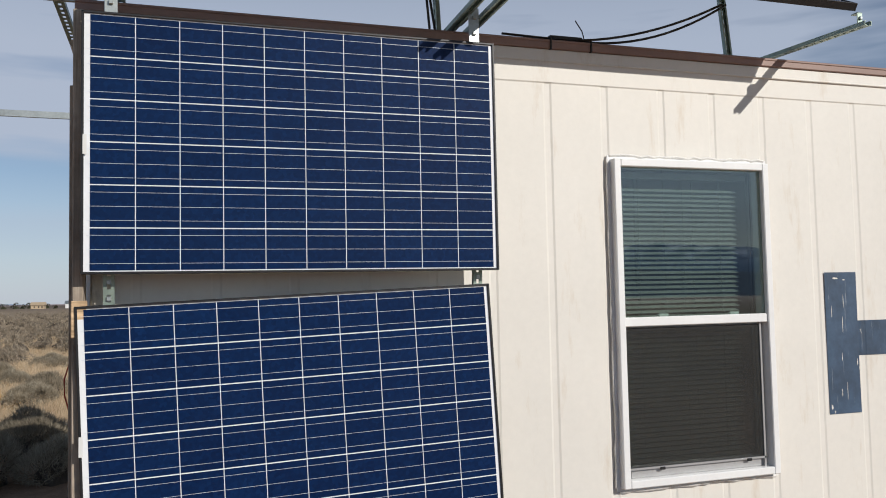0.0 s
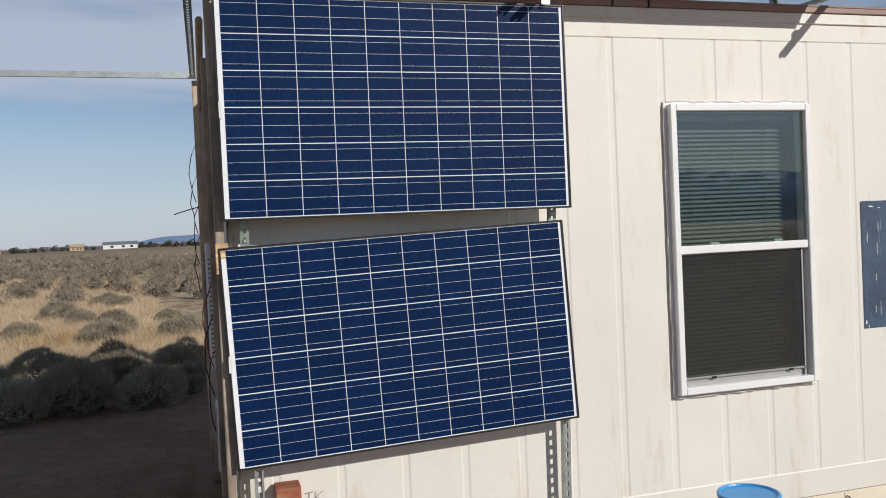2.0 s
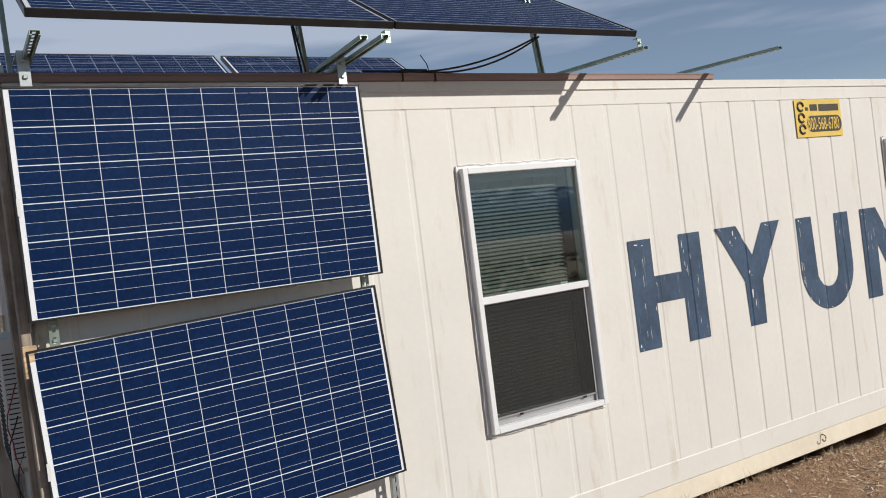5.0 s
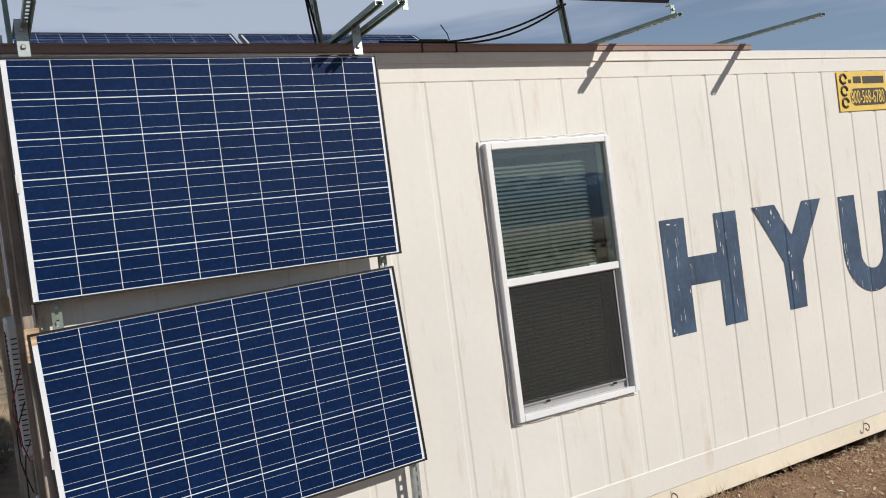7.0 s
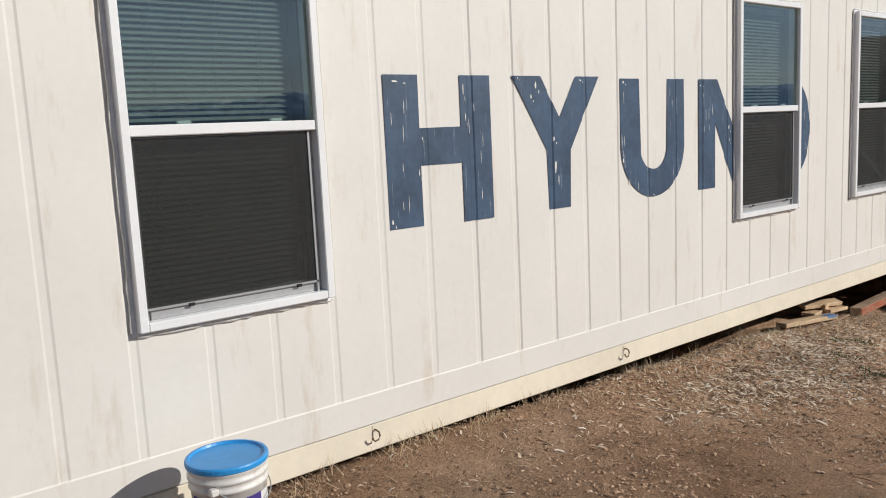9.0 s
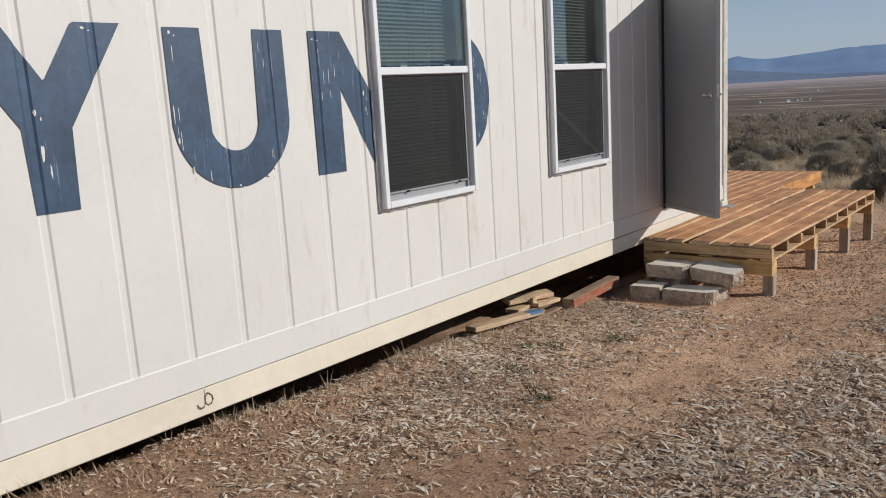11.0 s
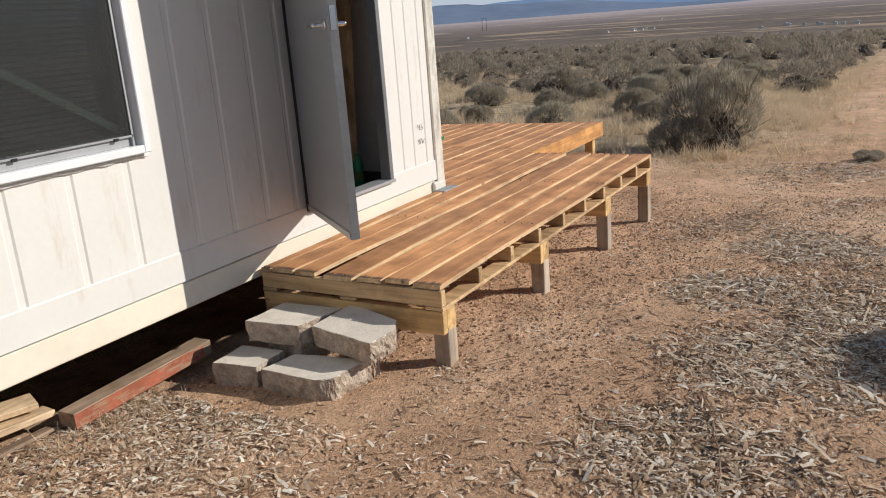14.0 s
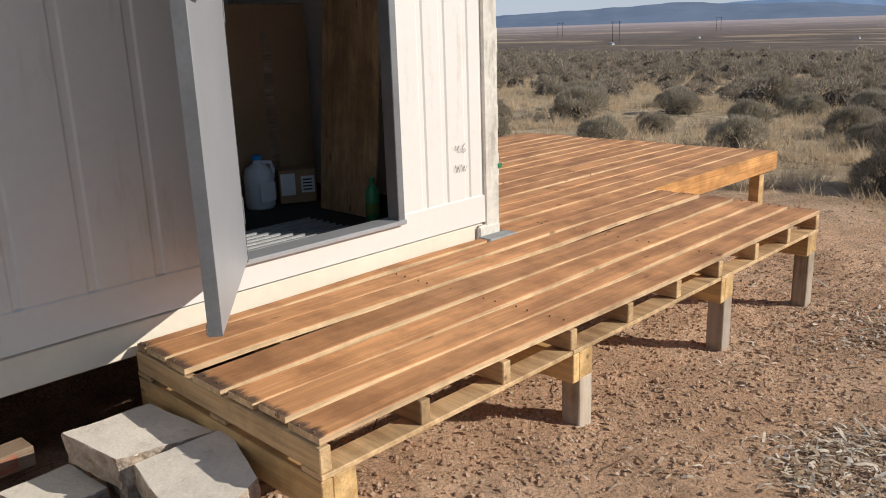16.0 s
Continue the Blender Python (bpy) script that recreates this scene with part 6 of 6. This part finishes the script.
def tufts(name, spots, material, label, blades_each=16, height=(0.2, 0.5), spread=0.09, width=0.008, lean=0.35, seed=0):
    rng = np.random.RandomState(seed)
    spots = np.asarray(spots)
    n = len(spots)
    base = np.zeros((n, blades_each, 3))
    base[:, :, 0] = spots[:, None, 0] + rng.normal(0, spread, (n, blades_each))
    base[:, :, 1] = spots[:, None, 1] + rng.normal(0, spread, (n, blades_each))
    base[:, :, 2] = ground_z(base[:, :, 0], base[:, :, 1]) - 0.01
    way = rng.normal(0, lean, (n, blades_each, 3))
    way[:, :, 2] = 1
    way /= np.linalg.norm(way, axis=2, keepdims=True)
    h = rng.uniform(height[0], height[1], (n, 1)) * rng.uniform(0.6, 1.1, (n, blades_each))
    t = blades(rng, base.reshape(-1, 3), way.reshape(-1, 3), h.ravel(), np.full(n * blades_each, width) * rng.uniform(0.6, 1.4, n * blades_each))
    ob = triangles(name, t, material)
    return tagged(ob, label, "grass", kind="stuff")


spots = []
while len(spots) < 13500:
    k = rng.rand()
    if k < 0.5:
        y = 8 + rng.rand() ** 1.5 * 36
        x = 1.0 - 0.12 * y - abs(rng.normal(0, 0.30 * y))
    else:
        x, y = 16.5 + rng.rand() ** 1.35 * 28, -2.5 + rng.rand() ** 1.3 * 22
        if k > 0.95:
            x, y = rng.uniform(19.5, 34), rng.uniform(-1.9, 1.5)
            spots.append((x, y))
            continue
    if x > 0 and x < 20 and rng.rand() < 0.6:
        continue
    if clear_of_yard(x, y) or (x > 17 and rng.rand() < 0.12):
        if value_noise(np.array(x * 0.45), np.array(y * 0.45)) > -0.34:
            spots.append((x, y))
tufts("dry_grass", spots, m_straw, "pale dry bunch grass between the sagebrush", 30, (0.08, 0.34), 0.06, 0.0095, 0.62, 1)
spots = [(x, y) for x, y in zip(rng.uniform(15.6, 21.0, 900), rng.uniform(-2.6, 1.6, 900)) if value_noise(np.array(x * 0.8), np.array(y * 0.8)) > 0.02]
tufts("track_grass", spots, m_straw, "short dry grass tufts at the edge of the dirt track", 20, (0.03, 0.12), 0.06, 0.007, 0.9, 9)
tufts("golden_tumbleweed", [(-2.45 + 0.25 * rng.normal(), 11.6 + 0.25 * rng.normal()) for _ in range(14)], m_tumble, "golden dry weed clump in the field", 40, (0.3, 0.55), 0.12, 0.012, 0.6, 2)
# weeds along the foot of the wall
spots = [(x, -0.03 - abs(rng.normal(0, 0.07))) for x in rng.uniform(0.3, 9.3, 260)] + [(2.18 + rng.normal(0, 0.12), -0.12 + rng.normal(0, 0.05)) for _ in range(10)] + [(2.45 + rng.normal(0, 0.14), -0.60 + rng.normal(0, 0.05)) for _ in range(12)]
tufts("wall_weeds", spots, m_straw, "dry straw weeds along the foot of the wall", 8, (0.04, 0.15), 0.035, 0.0045, 0.6, 3)
spots = [(a + rng.normal(0, 0.05), c + rng.normal(0, 0.035)) for a, c in ((7.62, -0.34), (7.75, -0.45), (8.15, -0.75), (6.8, -0.95), (7.1, -0.62)) for _ in range(14)]
tufts("green_sprouts", spots, m_weed, "small green sprouts among the wood chips", 18, (0.02, 0.055), 0.022, 0.010, 0.8, 4)


def litter(name, n, density, size, thick, material, label, seed, ratio=(0.09, 0.32), area=(2.5, 17.0, -4.2, 0.16)):
    """Flat bits strewn over the ground where density(x, y) allows: a bent pair of quads each."""
    rng = np.random.RandomState(seed)
    out, got = [], 0
    while got < n:
        x, y = rng.uniform(area[0], area[1], 4 * n), rng.uniform(area[2], area[3], 4 * n)
        keep = rng.rand(4 * n) < density(x, y)
        out.append(np.stack([x[keep], y[keep]], 1))
        got += int(keep.sum())
    p = np.concatenate(out)[:n]
    m = len(p)
    a, L = rng.uniform(0, 2 * np.pi, m), rng.uniform(size[0], size[1], m) * rng.uniform(0.5, 1.2, m)
    w = L * rng.uniform(ratio[0], ratio[1], m)
    ux, uy = np.cos(a), np.sin(a)
    z = ground_z(p[:, 0], p[:, 1]) + 0.003
    lift = rng.uniform(0.0, 0.28, m) * L
    side = rng.uniform(-0.4, 0.5, m) * w
    c = np.stack([p[:, 0], p[:, 1], z], 1)
    u = np.stack([ux * L / 2, uy * L / 2, lift / 2], 1)
    v = np.stack([-uy * w / 2, ux * w / 2, side / 2], 1)
    mid = np.array([0, 0, 1]) * (thick + 0.02 * L)[:, None]
    q = [c - u - v * 0.9, c - v + mid, c + u - v * 0.7, c + u + v * 0.8, c + v + mid * 0.7, c - u + v]
    q = [k + np.array([0, 0, 1]) * (lift / 2)[:, None] for k in q]
    verts = np.stack(q, 1).reshape(-1, 3)
    base = np.arange(m)[:, None] * 6
    faces = np.concatenate([base + np.array([0, 1, 4, 5]), base + np.array([1, 2, 3, 4])], 0)
    me = bpy.data.meshes.new(name)
    me.from_pydata(verts.tolist(), [], faces.tolist())
    me.materials.append(material)
    return tagged(new(name, me), label, "wood chips", kind="stuff")


def chip_heaps(x, y):
    """Spread heaps of chips on the open side of the yard."""
    k = np.zeros(np.shape(x))
    for cx, cy, r in ((7.35, -2.15, 0.60), (8.15, -2.55, 0.70), (6.75, -2.70, 0.65), (7.5, -3.1, 0.8), (8.9, -3.0, 0.7), (9.6, -2.45, 0.55), (10.7, -2.6, 0.6), (11.8, -2.2, 0.5), (13.0, -2.5, 0.6)):
        k = np.maximum(k, np.clip(2.4 - 2.3 * np.hypot(x - cx, y - cy) / r, 0, 1))
    return k * np.clip((y + 4.2) / 0.6, 0, 1) * np.clip(0.70 + 0.9 * value_noise(x * 5.1, y * 5.1 + 2), 0, 1)


def chip_density(x, y):
    n = value_noise(x * 1.1, y * 1.1) + 0.6 * value_noise(x * 3.1, y * 3.1)
    wall = np.clip(1.25 - np.abs(y + 0.40) / 0.72, 0, 1) * np.clip((x - 4.8) / 1.6, 0.03, 1) * (x < 9.5)
    edge = np.maximum(-1.55 - 0.24 * (x - 6.5), -2.25)
    right = np.clip((edge - y) / 0.35, 0, 1) * np.clip((x - 5.2) / 1.2, 0, 1) * np.clip((16 - x) / 5, 0.2, 1) * np.clip((y + 4.2) / 0.6, 0, 1)
    path = np.clip(0.03 + 0.20 * n, 0.006, 0.12) * np.clip((x - 4.4) / 2.5, 0.05, 1)
    path = path + 0.30 * np.clip((x - 10.8) / 1.5, 0, 1) * np.clip(n + 0.25, 0, 1) * np.clip((-1.3 - y) / 0.5, 0, 1)
    return np.clip(np.maximum(np.maximum(wall * (0.8 + 0.9 * n), right * (0.30 + 1.6 * n)), np.maximum(path, 0.95 * chip_heaps(x, y))), 0, 1) * ~((x > 9.3) & (x < 13.8) & (y > -1.15))


litter("wood_chips", 88000, chip_density, (0.008, 0.050), 0.003, m_chip, "pale wood chips strewn over the dirt", 5)
litter("dark_mulch", 24000, chip_density, (0.014, 0.06), 0.003, m_mulch, "dark weathered bark bits among the chips", 15)
litter("dry_twigs", 900, lambda x, y: np.full(x.shape, 0.5), (0.05, 0.17), 0.003, m_mulch, "thin dark dry twigs lying on the dirt", 16, (0.025, 0.05))
litter("dirt_crumbs", 22000, lambda x, y: np.clip(0.35 + 1.6 * value_noise(x * 1.7 + 3, y * 1.7), 0.04, 1), (0.006, 0.026), 0.004, m_clod, "small flat crumbs of reddish dirt", 18, (0.3, 0.8), (1.2, 15.0, -4.2, 0.1))
litter("dark_crumbs", 15000, lambda x, y: np.clip(0.30 + 1.6 * value_noise(x * 1.3, y * 1.3 + 5), 0.04, 1), (0.006, 0.030), 0.005, m_mulch, "dark crumbs of bark and dry roots on the dirt", 19, (0.15, 0.6), (1.2, 15.0, -4.2, 0.1))
litter("short_straw", 2600, lambda x, y: np.clip(0.25 + 1.4 * value_noise(x * 1.1 + 8, y * 1.1), 0.02, 1), (0.02, 0.075), 0.003, m_straw, "short bits of pale straw on the dirt", 20, (0.03, 0.08), (1.2, 6.5, -3.6, 0.05))


def patch_density(x, y):
    n = value_noise(x * 1.1, y * 1.1) + 0.6 * value_noise(x * 3.1, y * 3.1)
    edge = np.maximum(-1.60 - 0.24 * (x - 6.5), -2.25)
    right = np.clip((edge - y) / 0.4, 0, 1) * np.clip((x - 5.2) / 1.2, 0, 1)
    return np.clip(np.maximum(right * (0.20 + 1.2 * n), chip_heaps(x, y)), 0, 1)


litter("bark_chunks", 6500, patch_density, (0.03, 0.095), 0.006, m_chip, "large pale chips and bark flakes in a loose patch", 17, (0.08, 0.24))
litter("wood_splinters", 1100, chip_density, (0.06, 0.14), 0.004, m_chip, "long pale splinters among the chips", 6, (0.035, 0.09))


# crooked dry branches lying in the chips
rnd = random.Random(31)
for x, y, turn, n in ((7.55, -2.25, 15, 0.75), (7.85, -2.55, 35, 0.62), (8.6, -2.85, -20, 0.9), (7.1, -2.35, 70, 0.45), (6.7, -2.9, 5, 0.7), (9.4, -2.6, -8, 0.8), (10.6, -2.9, 12, 0.7), (7.3, -3.2, -35, 0.6), (5.6, -1.9, 20, 0.4), (7.0, -0.75, 48, 0.42), (11.6, -2.4, -15, 0.6), (8.2, -2.0, -5, 0.5)):
    br = thing("dry_branch", (x, y, 0), "crooked grey dry branch lying among wood chips", "branch", "dry branches")
    pts, a = [], radians(turn)
    px, py = 0.0, 0.0
    for k in range(9):
        pts.append((px, py, gz(x + px, y + py) + 0.006 + 0.007 * rnd.random()))
        a += rnd.uniform(-0.28, 0.28)
        px, py = px + n / 8 * math.cos(a), py + n / 8 * math.sin(a)
    part("branch_stem", rod(bmesh.new(), pts, rnd.uniform(0.0028, 0.0048), 6), m_plank if rnd.random() < 0.6 else m_oldwood, br)
    q = pts[5]
    part("side_twig", rod(bmesh.new(), [q, (q[0] + 0.07, q[1] + 0.06 * rnd.choice((-1, 1)), q[2] + 0.012), (q[0] + 0.16, q[1] + 0.09 * rnd.choice((-1, 1)), q[2] + 0.006)], 0.0025, 5), m_plank, br)


def pebbles(name, n, size, material, label, seed, area):
    rng = np.random.RandomState(seed)
    p = np.stack([rng.uniform(area[0], area[1], n), rng.uniform(area[2], area[3], n)], 1)
    s = size[0] + (size[1] - size[0]) * rng.rand(n) ** 3
    z = ground_z(p[:, 0], p[:, 1])
    ball = bmesh.new()
    bmesh.ops.create_icosphere(ball, subdivisions=1, radius=1.0)
    unit = np.array([tuple(w.co) for w in ball.verts]) * np.array([1, 0.85, 0.7])
    ball.verts.index_update()
    fc = np.array([[w.index for w in f.verts] for f in ball.faces])
    ball.free()
    k = len(unit)
    v = unit[None] * rng.uniform(0.75, 1.2, (n, k, 1)) * s[:, None, None]
    a = rng.uniform(0, 6.28, n)
    x = v[:, :, 0] * np.cos(a)[:, None] - v[:, :, 1] * np.sin(a)[:, None]
    y = v[:, :, 0] * np.sin(a)[:, None] + v[:, :, 1] * np.cos(a)[:, None]
    v = np.stack([x + p[:, None, 0], y + p[:, None, 1], v[:, :, 2] + z[:, None] + 0.15 * s[:, None]], 2)
    f = (np.arange(n)[:, None, None] * k + fc[None]).reshape(-1, 3)
    me = bpy.data.meshes.new(name)
    me.from_pydata(v.reshape(-1, 3).tolist(), [], f.tolist())
    me.materials.append(material)
    return tagged(new(name, me), label, "pebbles", kind="stuff")


pebbles("dirt_clods", 11500, (0.0025, 0.0135), m_clod, "small reddish dirt clods and pebbles", 8, (1.0, 17.5, -4.2, 0.1))
pebbles("dug_earth", 4200, (0.003, 0.014), m_clod, "crumbly dug earth under the deck", 9, (9.9, 13.8, -1.8, -0.6))


# ---- far things ----
def house(name, x, y, w, d, h, wall, roof, label):
    b = thing(name, (x, y, gz(x, y)), label, "building", "far buildings")
    part("wall", boxes((-w / 2, w / 2, -d / 2, d / 2, -0.5, h)), wall, b)
    bm = bmesh.new()
    v = [bm.verts.new(p) for p in ((-w / 2 - 0.3, -d / 2 - 0.3, h), (w / 2 + 0.3, -d / 2 - 0.3, h), (w / 2 + 0.3, d / 2 + 0.3, h), (-w / 2 - 0.3, d / 2 + 0.3, h), (-w / 2 - 0.3, 0, h + d * 0.22), (w / 2 + 0.3, 0, h + d * 0.22))]
    for f in ((0, 1, 5, 4), (2, 3, 4, 5), (0, 4, 3), (1, 2, 5), (0, 3, 2, 1)):
        bm.faces.new([v[k] for k in f])
    part("roof", bm, roof, b)
    for q in (-0.28, 0.05, 0.3):
        part("window", boxes((q * w, q * w + 0.09 * w, -d / 2 - 0.05, -d / 2 - 0.01, 0.3 * h, 0.75 * h)), m_dark, b)
    return b


m_farwhite = surface("far_white_wall", (0.75, 0.74, 0.72), 0.7, 0, 0.1, 1, 5, 0, 0.01)
m_fartan = surface("far_tan_wall", (0.50, 0.38, 0.25), 0.8, 0, 0.1, 1, 5, 0, 0.01)
house("long_white_house", -31.0, 330.0, 12.0, 5, 1.7, m_farwhite, m_zinc, "long low white building at the edge of the plain")
house("tan_house", -47.0, 335.0, 4.5, 5, 1.5, m_fartan, m_fartan, "small tan house at the edge of the plain")
house("tan_house", -66.0, 290.0, 4.0, 5, 1.6, m_fartan, m_farwhite, "small pale house at the edge of the plain")
rng = np.random.RandomState(12)
tri = []
for _ in range(150):
    x, y, h = rng.uniform(-170, 12), rng.uniform(300, 380), rng.uniform(1.8, 3.6)
    if -54 < x < -22 and y < 338:
        continue
    tri.append(np.concatenate(far_shapes[rng.randint(6)]) * np.array([h, h, h * 0.9]) + np.array([x, y, gz(x, y) - 0.2]))
tagged(triangles("far_junipers", np.concatenate(tri), m_juniper), "dark row of junipers along the far edge of the plain", "trees", kind="stuff")
for x, y, w in ((574, 186, 4), (578, 169, 5), (585, 170, 3), (592, 167, 5), (603, 162, 4), (598, 166, 3), (448, 66, 4), (490, 60, 9), (478, 57, 5), (454, 47, 3), (458, 41, 5), (446, 38, 4), (450, 33, 5), (443, 29, 4), (440, 23, 6), (900, 236, 9), (470, 300, 5), (478, 306, 4), (640, 330, 6)):
    house("farm_shed", x, y, w * 0.55, 2.0, 0.95, m_farwhite, m_zinc, "tiny white farm building far out in the valley")
for x, y in ((528, 335), (893, 440), (730, 535)):
    p = thing("utility_pole", (x, y, gz(x, y)), "dark two-legged timber power line frame far out in the valley", "utility pole", "utility poles")
    for q in (-2.4, 2.4):
        part("pole", rod(bmesh.new(), [(q * 0.53, -q * 0.85, -0.5), (q * 0.53, -q * 0.85, 15.0)], 0.20, 8), m_trunk, p)
    part("crossarm", rod(bmesh.new(), [(-2.0, 3.2, 14.4), (2.0, -3.2, 14.4)], 0.16, 6), m_trunk, p)
